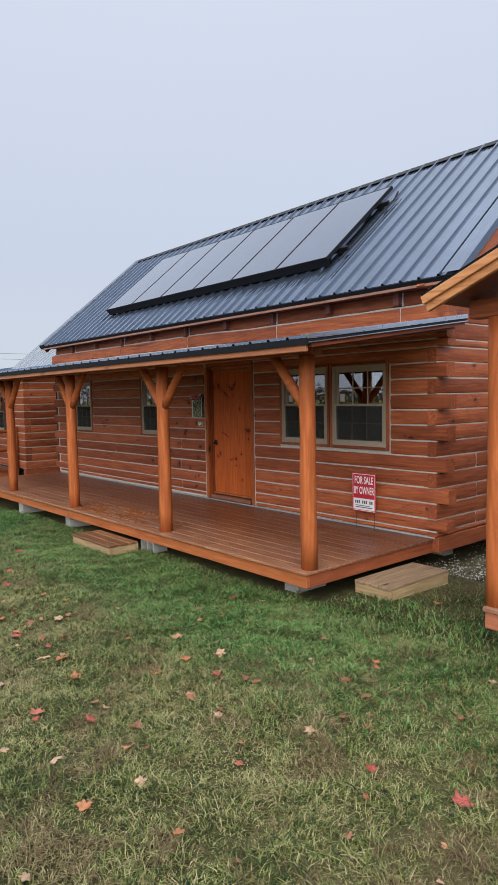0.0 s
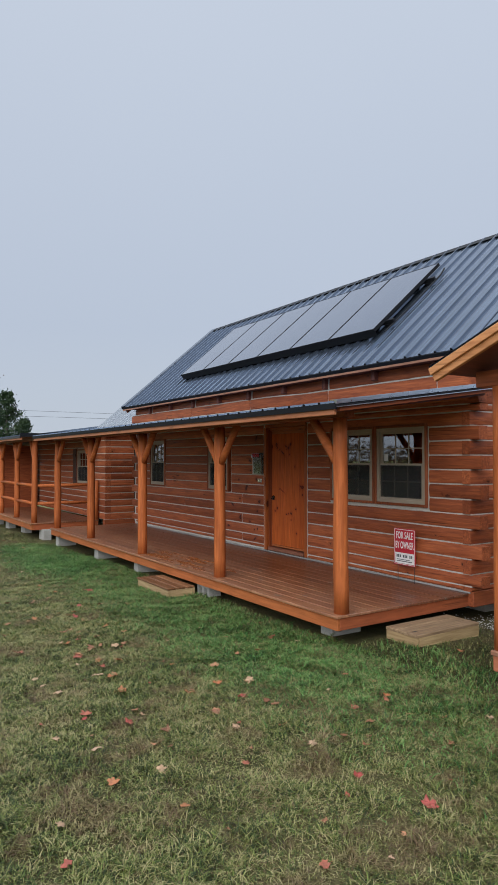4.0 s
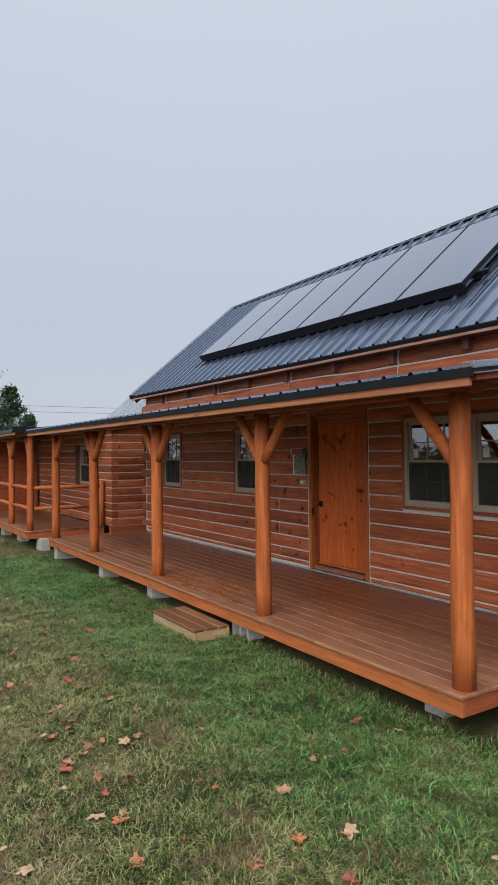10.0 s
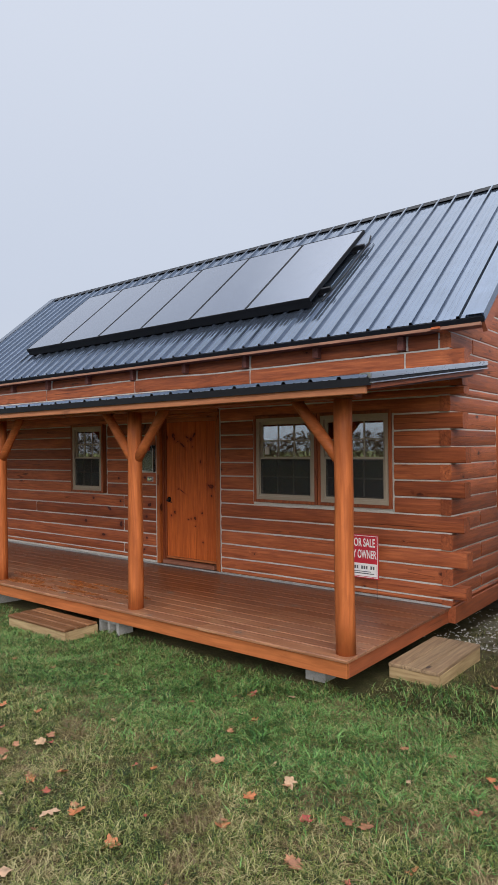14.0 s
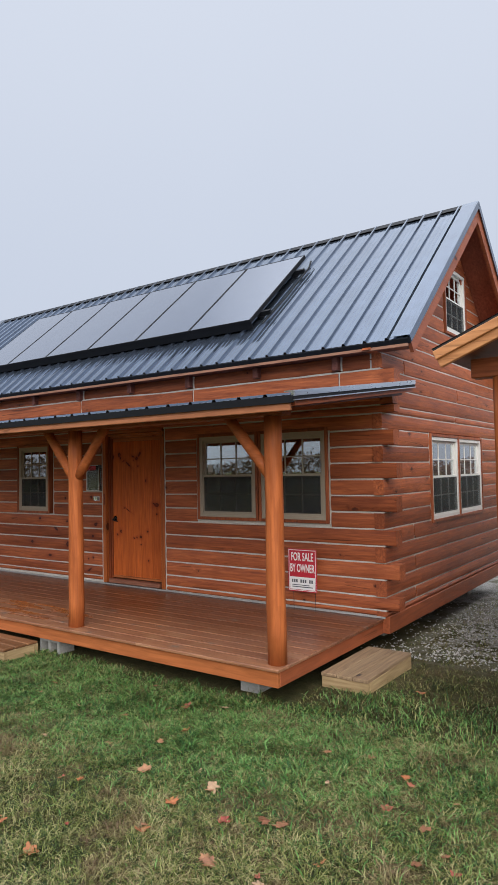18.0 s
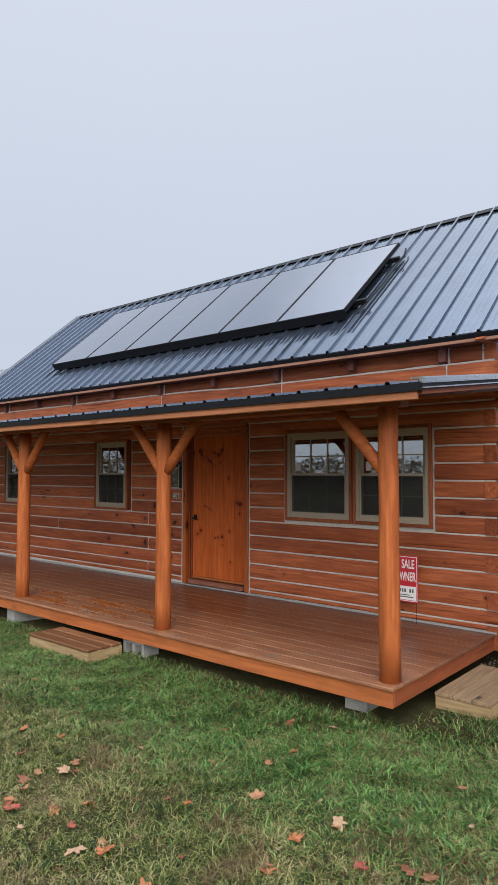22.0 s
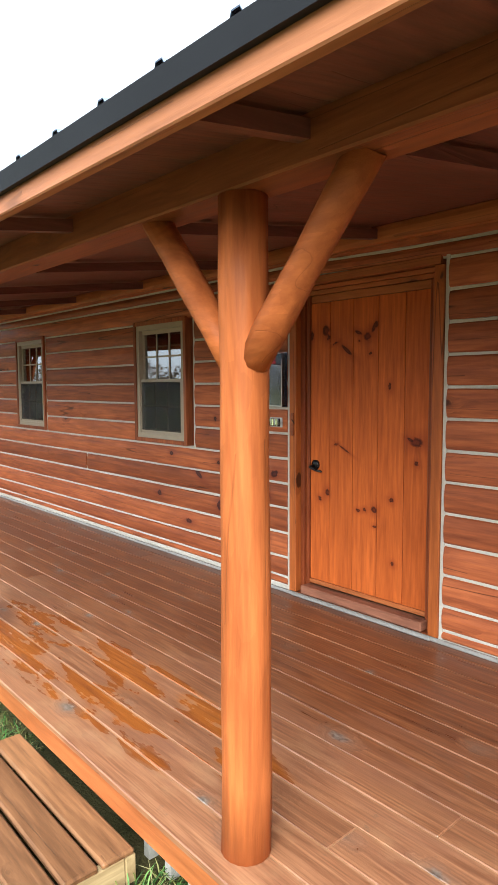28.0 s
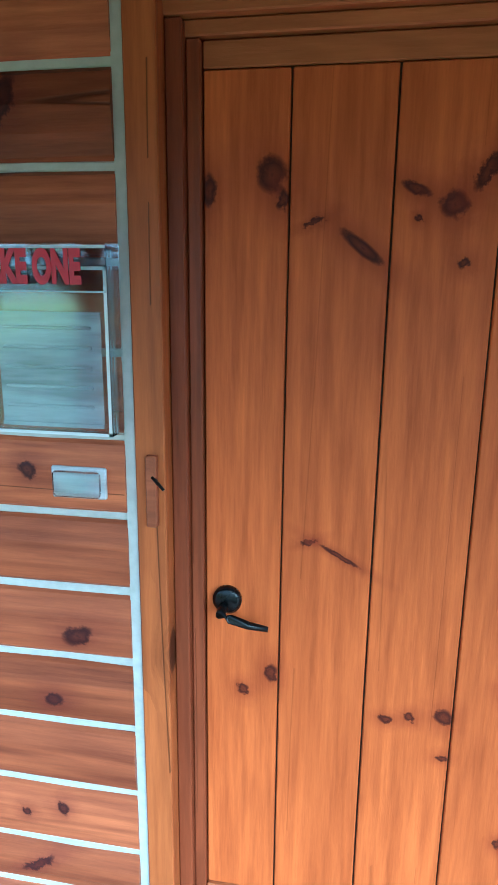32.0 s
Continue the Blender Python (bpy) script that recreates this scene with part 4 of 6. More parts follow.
for s in (-1, 1):
    bm = bmesh.new()
    top = RIDGE_Z - 0.062
    quad = [(RIDGE_Y, top), (RIDGE_Y + s * (top - 3.0) / 0.85, 3.0), (RIDGE_Y + s * (top - 3.32) / 0.85, 3.0), (RIDGE_Y, top - 0.32)]
    va = [bm.verts.new((XR - 0.011, *q)) for q in quad]
    vb = [bm.verts.new((XR - 0.10, *q)) for q in quad]
    bm.faces.new(va)
    bm.faces.new(list(reversed(vb)))
    for i in range(4):
        bm.faces.new((va[i], vb[i], vb[(i + 1) % 4], va[(i + 1) % 4]))
    bmesh.ops.recalc_face_normals(bm, faces=bm.faces)
    part("rake_log", bm, M_LOG_Y, gable)
part("wall_back", box(XL, XR - 0.13, YB - 0.15, YB, 0.3, 3.1), M_LOG, cabin)
part("wall_left", boxes([(XL, XL + 0.15, YF + 0.15, YB - 0.15, 0.3, 3.05)]), M_LOG_Y, cabin)
bm = bmesh.new()
va = [bm.verts.new((XL + 0.05, yy, zz)) for yy, zz in ((YF + 0.2, 3.05), (YB - 0.2, 3.05), (RIDGE_Y, RIDGE_Z - 0.2))]
vb = [bm.verts.new((XL + 0.15, v.co.y, v.co.z)) for v in va]
bm.faces.new(va)
bm.faces.new(list(reversed(vb)))
for i in range(3):
    bm.faces.new((va[i], vb[i], vb[(i + 1) % 3], va[(i + 1) % 3]))
bmesh.ops.recalc_face_normals(bm, faces=bm.faces)
part("gable_left", bm, M_LOG_Y, cabin)
part("floor_boards", box(XL + 0.16, XR - 0.14, YF + 0.14, YB - 0.16, 0.24, 0.31), M_INSIDE, cabin)
part("loft_floor", box(XL + 0.16, XR - 0.14, YF + 0.14, YB - 0.16, 2.60, 2.68), M_INSIDE, cabin)

# sill timbers under the walls
part("sill_timber", box(XL, XR + 0.012, YF + 0.02, YF + 0.16, 0.15, 0.315, bevel=0.006), M_BEAM, cabin)
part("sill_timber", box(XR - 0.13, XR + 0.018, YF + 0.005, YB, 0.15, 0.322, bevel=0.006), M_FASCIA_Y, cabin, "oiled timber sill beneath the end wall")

# windows
for wx in (-2.36, -1.445):
    window(cabin, wx, YF - 0.008, 1.270, 0.835, 0.965, sticker=True)
for wx in (-6.005, -8.655):
    window(cabin, wx, YF - 0.008, 1.270, 0.78 if wx > -6 else 0.71, 0.965)
for wy in (3.345, 4.39):
    window(cabin, XR + 0.008, wy, 1.195, 0.995, 0.99, rz=90, label="pale vinyl double-hung window of the end wall", vinyl=M_VINYLW)
window(cabin, XR + 0.008, GWIN[0] + 0.03, GWIN[2] + 0.03, GWIN[1] - GWIN[0] - 0.06, GWIN[3] - GWIN[2] - 0.06, rz=90, curtain=True, label="small white gable window with a white curtain", vinyl=M_VINYLW)

# the door
DX0, DX1, DZ0, DZ1, DY = -3.985, -3.084, 0.424, 2.244, 2.030
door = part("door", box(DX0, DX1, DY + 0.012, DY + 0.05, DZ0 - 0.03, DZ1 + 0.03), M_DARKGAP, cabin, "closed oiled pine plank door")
PLANKS = (DX0, -3.820, -3.630, -3.440, -3.250, DX1)
for p0, p1 in zip(PLANKS, PLANKS[1:]):
    part("plank", box(p0 + 0.002, p1 - 0.002, DY, DY + 0.016, DZ0, DZ1, bevel=0.0025), M_DOOR, door)
part("top_rail", box(DX0, DX1, DY + 0.002, DY + 0.016, DZ1 + 0.003, DZ1 + 0.05, bevel=0.003), M_FASCIA, door)
part("bottom_rail", box(DX0, DX1, DY - 0.010, DY + 0.016, DZ0 - 0.030, DZ0 - 0.001, bevel=0.004), M_FASCIA, door)
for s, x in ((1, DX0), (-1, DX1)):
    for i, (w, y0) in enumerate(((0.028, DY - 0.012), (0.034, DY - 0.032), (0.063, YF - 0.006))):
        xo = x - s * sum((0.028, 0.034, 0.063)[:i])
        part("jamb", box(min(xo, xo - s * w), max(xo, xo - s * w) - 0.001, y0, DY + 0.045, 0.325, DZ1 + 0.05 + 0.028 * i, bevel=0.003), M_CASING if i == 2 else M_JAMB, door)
for i, (h, y0) in enumerate(((0.03, DY - 0.012), (0.028, DY - 0.032), (0.05, YF - 0.006))):
    zz = DZ1 + 0.053 + 0.029 * i
    part("head_trim", box(DX0 - 0.10, DX1 + 0.10, y0 + 0.001, DY + 0.044, zz, zz + h - 0.003, bevel=0.003), M_FASCIA, door)
part("sill", box(DX0 - 0.02, DX1 + 0.02, YF - 0.01, DY + 0.01, 0.327, 0.384, bevel=0.008), M_SILL, door, "scuffed wooden door sill")
part("sill", box(DX0 - 0.09, DX1 + 0.09, YF - 0.028, YF - 0.010, 0.301, 0.322, bevel=0.007), M_CAULK, door, "bead of pale caulk under the sill")
part("stop_block", box(-4.085, -4.062, YF - 0.022, YF - 0.004, 1.385, 1.535, bevel=0.003), M_BEAM, door, "small wooden latch block on the casing")
part("nail", sweep([(-4.075, YF - 0.006, 1.485), (-4.070, YF - 0.020, 1.492), (-4.045, YF - 0.026, 1.468)], [0.004, 0.004, 0.003], 6), M_IRON, door, "bent dark nail in the casing")
hx, hz = -3.935, 1.197
handle = part("lever_handle", sweep([(hx, DY + 0.002, hz), (hx, DY - 0.010, hz), (hx, DY - 0.016, hz)], [0.032, 0.032, 0.024], 24), M_IRON, door, "dark bronze lever handle", smooth=True)
part("lever", sweep([(hx - 0.006, DY - 0.018, hz - 0.012), (hx - 0.005, DY - 0.052, hz - 0.012), (hx + 0.016, DY - 0.060, hz - 0.016), (hx + 0.055, DY - 0.058, hz - 0.028), (hx + 0.098, DY - 0.056, hz - 0.034)], [0.011, 0.011, 0.010, 0.009, 0.006], 12), M_IRON, handle, smooth=True)

# the main roof
main_front, MF, LF = roof_slope(cabin, ROOF_X0, ROOF_X1, EAVE_Y, EAVE_Z, RIDGE_Y, RIDGE_Z, 11, 4, M_SOFFIT, "roof_front")
roof_slope(cabin, ROOF_X0, ROOF_X1, 2 * RIDGE_Y - EAVE_Y, EAVE_Z, RIDGE_Y, RIDGE_Z, 11, 4, M_SOFFIT, "roof_back")
bm = bmesh.new()
vs = [[bm.verts.new((x, RIDGE_Y + dy, RIDGE_Z + dz)) for dy, dz in ((-0.115, -0.066), (-0.108, -0.060), (-0.012, 0.016), (0.012, 0.016), (0.108, -0.060), (0.115, -0.066))] for x in (ROOF_X0 - 0.005, ROOF_X1 + 0.005)]
for i in range(5):
    bm.faces.new((vs[0][i], vs[1][i], vs[1][i + 1], vs[0][i + 1]))
part("ridge_cap", bm, M_BLACK, main_front, "folded dark steel ridge cap")
bm = box(0, ROOF_X1 - ROOF_X0, -0.012, 0.022, -0.060, -0.004)
bm.transform(MF)
part("eave_trim", bm, M_BLACK, main_front, "black steel eave trim")
part("eave_board", box(ROOF_X0 + 0.02, ROOF_X1 - 0.03, EAVE_Y + 0.022, EAVE_Y + 0.045, EAVE_Z - 0.078, EAVE_Z - 0.050), M_EAVE_OLD, main_front)
for xe in (ROOF_X1, ROOF_X0):
    s = 1 if xe == ROOF_X1 else -1
    w = ROOF_X1 - ROOF_X0
    xx = (w - 0.004, w + 0.010) if s > 0 else (-0.010, 0.004)
    bm = boxes([(*xx, 0.0, LF, -0.05, 0.0275), (w - 0.19, w - 0.0045, 0.0, LF, 0.0265, 0.0275) if s > 0 else (0.0045, 0.19, 0.0, LF, 0.0265, 0.0275)])
    bm.transform(MF)
    part("rake_trim", bm, M_ROOF, main_front, "grey steel rake trim")
    bm = box(*( (w - 0.05, w - 0.012) if s > 0 else (0.012, 0.05)), 0.03, LF, -0.19, -0.036)
    bm.transform(MF)
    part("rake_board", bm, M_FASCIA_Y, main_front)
MB, LB = slope_frame(ROOF_X1, 2 * RIDGE_Y - EAVE_Y, EAVE_Z, RIDGE_Y, RIDGE_Z)
bm = box(-0.010, 0.004, 0.0, LB, -0.05, 0.0275)
bm.transform(MB)
part("rake_trim", bm, M_ROOF, main_front, "grey steel rake trim")
bm = box(0.012, 0.05, 0.03, LB, -0.19, -0.036)
bm.transform(MB)
part("rake_board", bm, M_FASCIA_Y, main_front)
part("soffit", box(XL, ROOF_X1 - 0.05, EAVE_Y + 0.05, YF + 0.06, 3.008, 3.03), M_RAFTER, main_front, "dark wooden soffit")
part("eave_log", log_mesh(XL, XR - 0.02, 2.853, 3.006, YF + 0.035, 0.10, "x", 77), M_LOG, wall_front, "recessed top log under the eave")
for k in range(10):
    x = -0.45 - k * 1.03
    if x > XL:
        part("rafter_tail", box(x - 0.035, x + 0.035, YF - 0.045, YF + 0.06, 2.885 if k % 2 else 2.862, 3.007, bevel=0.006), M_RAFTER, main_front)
        if k % 2 == 0:
            part("joint_seal", box(x + 0.040, x + 0.054, YF + 0.018, YF + 0.06, 2.856, 3.006), M_CHINK, main_front)

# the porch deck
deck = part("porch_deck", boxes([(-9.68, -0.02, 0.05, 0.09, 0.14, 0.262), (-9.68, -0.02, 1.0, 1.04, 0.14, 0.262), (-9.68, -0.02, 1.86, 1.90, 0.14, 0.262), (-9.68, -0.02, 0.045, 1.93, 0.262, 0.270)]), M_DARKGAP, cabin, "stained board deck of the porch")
part("fascia", box(-9.70, -0.001, 0.012, 0.045, 0.151, 0.274, bevel=0.003), M_FASCIA, deck, "oiled pine board along the deck's front")
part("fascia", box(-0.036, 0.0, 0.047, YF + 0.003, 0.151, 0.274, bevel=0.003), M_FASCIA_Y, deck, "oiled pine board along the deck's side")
part("fascia", box(-9.70, -9.664, 0.047, YF, 0.151, 0.274, bevel=0.003), M_FASCIA_Y, deck)
part("gap_filler", box(-9.67, -0.03, 0.03, YF - 0.012, 0.271, 0.2970), M_GAP, deck, "raw pale wood showing in the board gaps")


def seam(k):
    """Board joints; the boards towards the wall are a little wider."""
    return 0.010 + 0.1487 * k + 0.00085 * max(0, k - 3) ** 2


rr = random.Random(21)
for k in range(13):
    y0 = seam(k) if k else -0.014
    y1 = min(seam(k + 1) - 0.0055, YF - 0.008)
    cutx = [-9.715, -7.4 + (k % 3) * 0.5 + rr.uniform(-0.1, 0.1), -1.5 - (k * 7 % 5) * 0.2, 0.018]
    if k % 2:
        cutx = [-9.715, -5.75 + rr.uniform(-0.25, 0.25), 0.018]
    for a, b in zip(cutx, cutx[1:]):
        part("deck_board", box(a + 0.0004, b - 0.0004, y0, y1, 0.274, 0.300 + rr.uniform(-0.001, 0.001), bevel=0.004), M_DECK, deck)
part("caulk", box(-9.5, XR - 0.02, YF - 0.014, YF + 0.004, 0.300, 0.322, bevel=0.004), M_CAULK, deck, "bead of pale caulk between deck and wall")

# posts, beam, rafters and porch roof
for i, px in enumerate((-0.075, -2.465, -4.945, -7.415, -9.60)):
    post(cabin, px, 0.125, 0.300, 2.250, 0.0745, i < 4, i > 0, 40 + i)
PEY, PEZ, PWZ = -0.35, 2.345, 2.650
part("porch_beam", box(-9.72, 0.06, 0.055, 0.195, 2.251, 2.400, bevel=0.006), M_BEAM, cabin, "stained beam across the post tops")
slope = (PWZ - PEZ) / (YF - PEY)
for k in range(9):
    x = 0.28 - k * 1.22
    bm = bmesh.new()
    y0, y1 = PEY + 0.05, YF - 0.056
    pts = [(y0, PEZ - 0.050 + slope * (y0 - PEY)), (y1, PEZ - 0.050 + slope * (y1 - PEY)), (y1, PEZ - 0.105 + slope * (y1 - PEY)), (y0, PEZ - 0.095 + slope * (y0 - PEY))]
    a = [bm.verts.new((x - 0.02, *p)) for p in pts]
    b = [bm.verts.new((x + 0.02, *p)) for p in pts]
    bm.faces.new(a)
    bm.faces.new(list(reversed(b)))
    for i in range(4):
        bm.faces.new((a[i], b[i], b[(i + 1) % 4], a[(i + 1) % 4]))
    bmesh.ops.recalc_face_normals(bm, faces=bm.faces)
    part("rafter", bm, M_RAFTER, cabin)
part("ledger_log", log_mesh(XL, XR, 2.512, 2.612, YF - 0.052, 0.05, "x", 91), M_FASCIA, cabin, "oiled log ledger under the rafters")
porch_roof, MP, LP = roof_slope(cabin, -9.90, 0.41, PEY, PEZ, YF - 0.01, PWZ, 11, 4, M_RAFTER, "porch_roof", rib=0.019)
part("fascia_board", box(-9.88, 0.37, PEY + 0.012, PEY + 0.045, 2.238, 2.296, bevel=0.004), M_EAVE, porch_roof, "oiled pine board along the porch eave")
bm = box(0, 10.31, -0.016, 0.012, -0.054, -0.002)
bm.transform(MP)
part("eave_trim", bm, M_BLACK, porch_roof, "black steel drip edge")
bm = boxes([(10.300, 10.320, -0.005, LP, -0.010, 0.028), (10.24, 10.318, -0.003, LP, 0.0205, 0.031), (10.320, 10.327, 0, LP, 0.016, 0.026), (10.320, 10.327, 0, LP, -0.002, 0.008), (10.300, 10.324, -0.003, LP, -0.042, -0.034)])
bm.transform(MP)
part("rake_trim", bm, M_GALV, porch_roof, "bare galvanised rake trim")
bm = box(10.300, 10.316, -0.004, LP, -0.034, -0.0105)
bm.transform(MP)
part("rake_trim", bm, M_BLACK, porch_roof, "black strip below the galvanised rake")
bm = box(10.25, 10.285, 0.06, LP, -0.080, -0.046)
bm.transform(MP)
part("rake_board", bm, M_FASCIA_Y, porch_roof)

# solar panels on rails
for rail_y in (1.0, 2.1):
    bm = boxes([(2.20, 8.28, rail_y - 0.02, rail_y + 0.02, 0.045, 0.105)] + [(2.3 + 1.45 * q, 2.36 + 1.45 * q, rail_y - 0.03, rail_y + 0.03, 0.019, 0.046) for q in range(5)])
    bm.transform(MF)
    tagged(part("mounting_rail", bm, M_BLACK, None, "black metal rail holding solar panels on the roof", ), category="rail", group="solar mounting rails")
bm = box(2.27, 8.15, 0.700, 0.706, 0.030, 0.116, bevel=0.001)
bm.transform(MF)
tagged(part("array_skirt", bm, M_BLACK, None, "black metal skirt closing the solar array's lower edge"), category="skirt")
pwid = 0.982
for k in range(6):
    x0 = 2.262 + k * pwid
    m = MF @ pose(x0, 0.70, 0.118)
    sp = new("solar_panel")
    sp.matrix_basis = m
    tagged(sp, "dark glass solar panel with black frame on roof", "solar panel", "solar panels on the roof")

    def on(name, bm, mt):
        bm.transform(m)
        return part(name, bm, mt, sp)
    fr = pierced((0.004, 0.02, pwid - 0.02, pwid - 0.004), (0, 0.014, 1.766, 1.78), [(1, 1)], -0.036, 0.012)
    fr.transform(Matrix(((1, 0, 0, 0), (0, 0, 1, 0), (0, -1, 0, 0), (0, 0, 0, 1))))
    on("frame", fr, M_BLACK)
    on("backsheet", box(0.02, pwid - 0.02, 0.014, 1.766, 0.020, 0.026), M_BLACK)
    on("glass", box(0.02, pwid - 0.02, 0.014, 1.766, 0.027, 0.0335), M_SOLAR)
bm = sweep([(8.26, 0.76, 0.05), (8.29, 1.44, 0.045), (8.28, 2.24, 0.05), (8.23, 2.44, 0.06)], [0.012] * 4, 8)
bm.transform(MF)
tagged(part("conduit", bm, M_BLACK, None, "black cable conduit beside the solar panels"), category="conduit")


# ---- things on the porch ----
def lettering(text, size, m, material, parent, name="lettering", label="", sx=1.0, depth=0.0006, bold=0.0032):
    cu = bpy.data.curves.new(name, "FONT")
    cu.body, cu.size, cu.align_x, cu.align_y = text, size, "CENTER", "CENTER"
    cu.extrude = depth
    cu.offset = bold * size / 0.1
    tmp = bpy.data.objects.new(name, cu)
    scene.collection.objects.link(tmp)
    me = bpy.data.meshes.new_from_object(tmp)
    bpy.data.objects.remove(tmp)
    me.materials.clear()
    bm = bmesh.new()
    bm.from_mesh(me)
    bpy.data.meshes.remove(me)
    bm.transform(m @ Matrix.Diagonal((sx, 1, 1, 1)))
    return part(name, bm, material, parent, label)


sx0, sx1, sy, sz0, sz1 = -1.045, -0.690, 1.855, 0.506, 0.962
sign = base("yard_sign", -0.78, sy, 0.30, "red and white for sale sign on wire legs", "sign")
part("board", box(sx0, sx1, sy, sy + 0.005, sz0, sz1, bevel=0.001), M_SIGNRED, sign, "red plastic sign board")
part("white_panel", box(sx0 + 0.022, sx1 - 0.022, sy - 0.0012, sy - 0.0004, sz0 + 0.022, sz0 + 0.155), M_SIGNWHITE, sign)
part("border", boxes([(sx0 + 0.010, sx1 - 0.010, sy - 0.001, sy - 0.0003, z, z + 0.006) for z in (sz0 + 0.010, sz1 - 0.016)] + [(x, x + 0.006, sy - 0.001, sy - 0.0003, sz0 + 0.016, sz1 - 0.016) for x in (sx0 + 0.010, sx1 - 0.016)]), M_SIGNWHITE, sign)
scx = (sx0 + sx1) / 2
lettering("FOR SALE", 0.122, pose(scx, sy - 0.0012, sz1 - 0.088, 90), M_SIGNWHITE, sign, sx=0.535, bold=0.0018)
lettering("BY OWNER", 0.122, pose(scx, sy - 0.0012, sz1 - 0.210, 90), M_SIGNWHITE, sign, sx=0.478, bold=0.0018)
for q in (0, 1, 2, 4, 5, 6, 8, 9):
    part("character", box(sx0 + 0.045 + q * 0.027, sx0 + 0.064 + q * 0.027, sy - 0.0018, sy - 0.0013, sz0 + 0.095, sz0 + 0.130), M_INK, sign, "dark unreadable character")
part("text_line", box(sx0 + 0.05, sx1 - 0.05, sy - 0.0018, sy - 0.0013, sz0 + 0.045, sz0 + 0.055), M_INK, sign)
part("text_line", box(sx0 + 0.05, sx1 - 0.09, sy - 0.0018, sy - 0.0013, sz0 + 0.066, sz0 + 0.074), M_INK, sign)
for x in (sx0 + 0.06, sx1 - 0.025):
    part("wire_leg", sweep([(x, sy + 0.008, 0.304), (x, sy + 0.008, 0.62), (x, sy + 0.008, 0.95)], [0.0032] * 3, 6), M_WIRE, sign)
part("wire_bar", sweep([(sx0 + 0.06, sy + 0.008, 0.56), (sx1 - 0.025, sy + 0.008, 0.56)], [0.003] * 2, 6), M_WIRE, sign)

bx0, bx1, bz0, bz1, by = -4.394, -4.138, 1.577, 1.925, 1.912
fb = base("flyer_box", (bx0 + bx1) / 2, YF - 0.004, bz0, "clear acrylic flyer box fixed to the log wall", "flyer box")
part("back_plate", box(bx0 - 0.012, bx1 + 0.012, YF - 0.012, YF - 0.008, bz0 - 0.004, bz1 + 0.012), M_ACRYLIC, fb)
part("front_plate", box(bx0, bx1, by, by + 0.003, bz0, bz1 - 0.03, bevel=0.001), M_ACRYLIC, fb)
for x in (bx0, bx1 - 0.003):
    part("side_plate", box(x, x + 0.003, by + 0.003, YF - 0.012, bz0, bz1), M_ACRYLIC, fb)
part("bottom_plate", box(bx0, bx1, by + 0.003, YF - 0.012, bz0, bz0 + 0.003), M_ACRYLIC, fb)
part("lid", box(bx0 - 0.008, bx1 + 0.008, by - 0.004, YF - 0.010, bz1, bz1 + 0.004), M_ACRYLIC, fb)
part("rim", boxes([(bx0, bx1, by - 0.002, by, bz0, bz0 + 0.006), (bx0, bx0 + 0.006, by - 0.002, by, bz0, bz1 - 0.03), (bx1 - 0.006, bx1, by - 0.002, by, bz0, bz1 - 0.03), (bx0, bx1, by - 0.002, by, bz1 - 0.036, bz1 - 0.03)]), M_SIGNWHITE, fb, "bright moulded rim")
part("flap", boxes([(bx0 - 0.020, bx1 + 0.004, by - 0.014, by - 0.011, bz1 - 0.074, bz1 + 0.006), (bx0 - 0.020, bx1 + 0.004, by - 0.011, by - 0.003, bz1 + 0.001, bz1 + 0.006)]), M_THIN_ACRYLIC, fb, "clear hinged flap over the top")
part("flap_edge", boxes([(bx0 - 0.021, bx1 + 0.005, by - 0.0155, by - 0.0145, bz1 + 0.001, bz1 + 0.007), (bx0 - 0.021, bx1 + 0.005, by - 0.0155, by - 0.0145, bz1 - 0.0765, bz1 - 0.0735)]), M_GLARE, fb, "pale cut edge of the flap")
lettering("TAKE ONE", 0.080, pose((bx0 + bx1) / 2 - 0.020, by - 0.0165, bz1 - 0.034, 90), M_SIGNRED, fb, sx=0.55, label="red printed words", bold=0.0055)
# the pocket's whiteness is glare put into its colour
part("inner_pocket", boxes([(bx0 + 0.022, bx1 - 0.022, by + 0.016, by + 0.018, bz0 + 0.012, bz0 + 0.235), (bx0 + 0.022, bx1 - 0.022, by + 0.012, by + 0.0155, bz0 + 0.226, bz0 + 0.235), (bx0 + 0.022, bx1 - 0.022, by + 0.012, by + 0.0155, bz0 + 0.012, bz0 + 0.020)]), M_GLARE, fb, "clear pocket with painted glare, empty")
for rz in (0.050, 0.088, 0.126, 0.164, 0.202):
    part("ridge", box(bx0 + 0.034, bx1 - 0.040, by + 0.010, by + 0.0155, bz0 + rz, bz0 + rz + 0.007, bevel=0.002), M_GLARE, fb)

bell = base("socket_cover", -4.228, YF - 0.006, 1.435, "small clear plastic weather cover on the log wall", "cover")
part("plate", box(-4.288, -4.170, YF - 0.016, YF - 0.006, 1.435, 1.502, bevel=0.003), M_GLARE, bell)
part("lid", box(-4.280, -4.178, YF - 0.034, YF - 0.017, 1.441, 1.496, bevel=0.006), M_ACRYLIC, bell)
part("insert", box(-4.262, -4.196, YF - 0.0155, YF - 0.0075, 1.449, 1.488, bevel=0.002), M_VINYLW, bell)


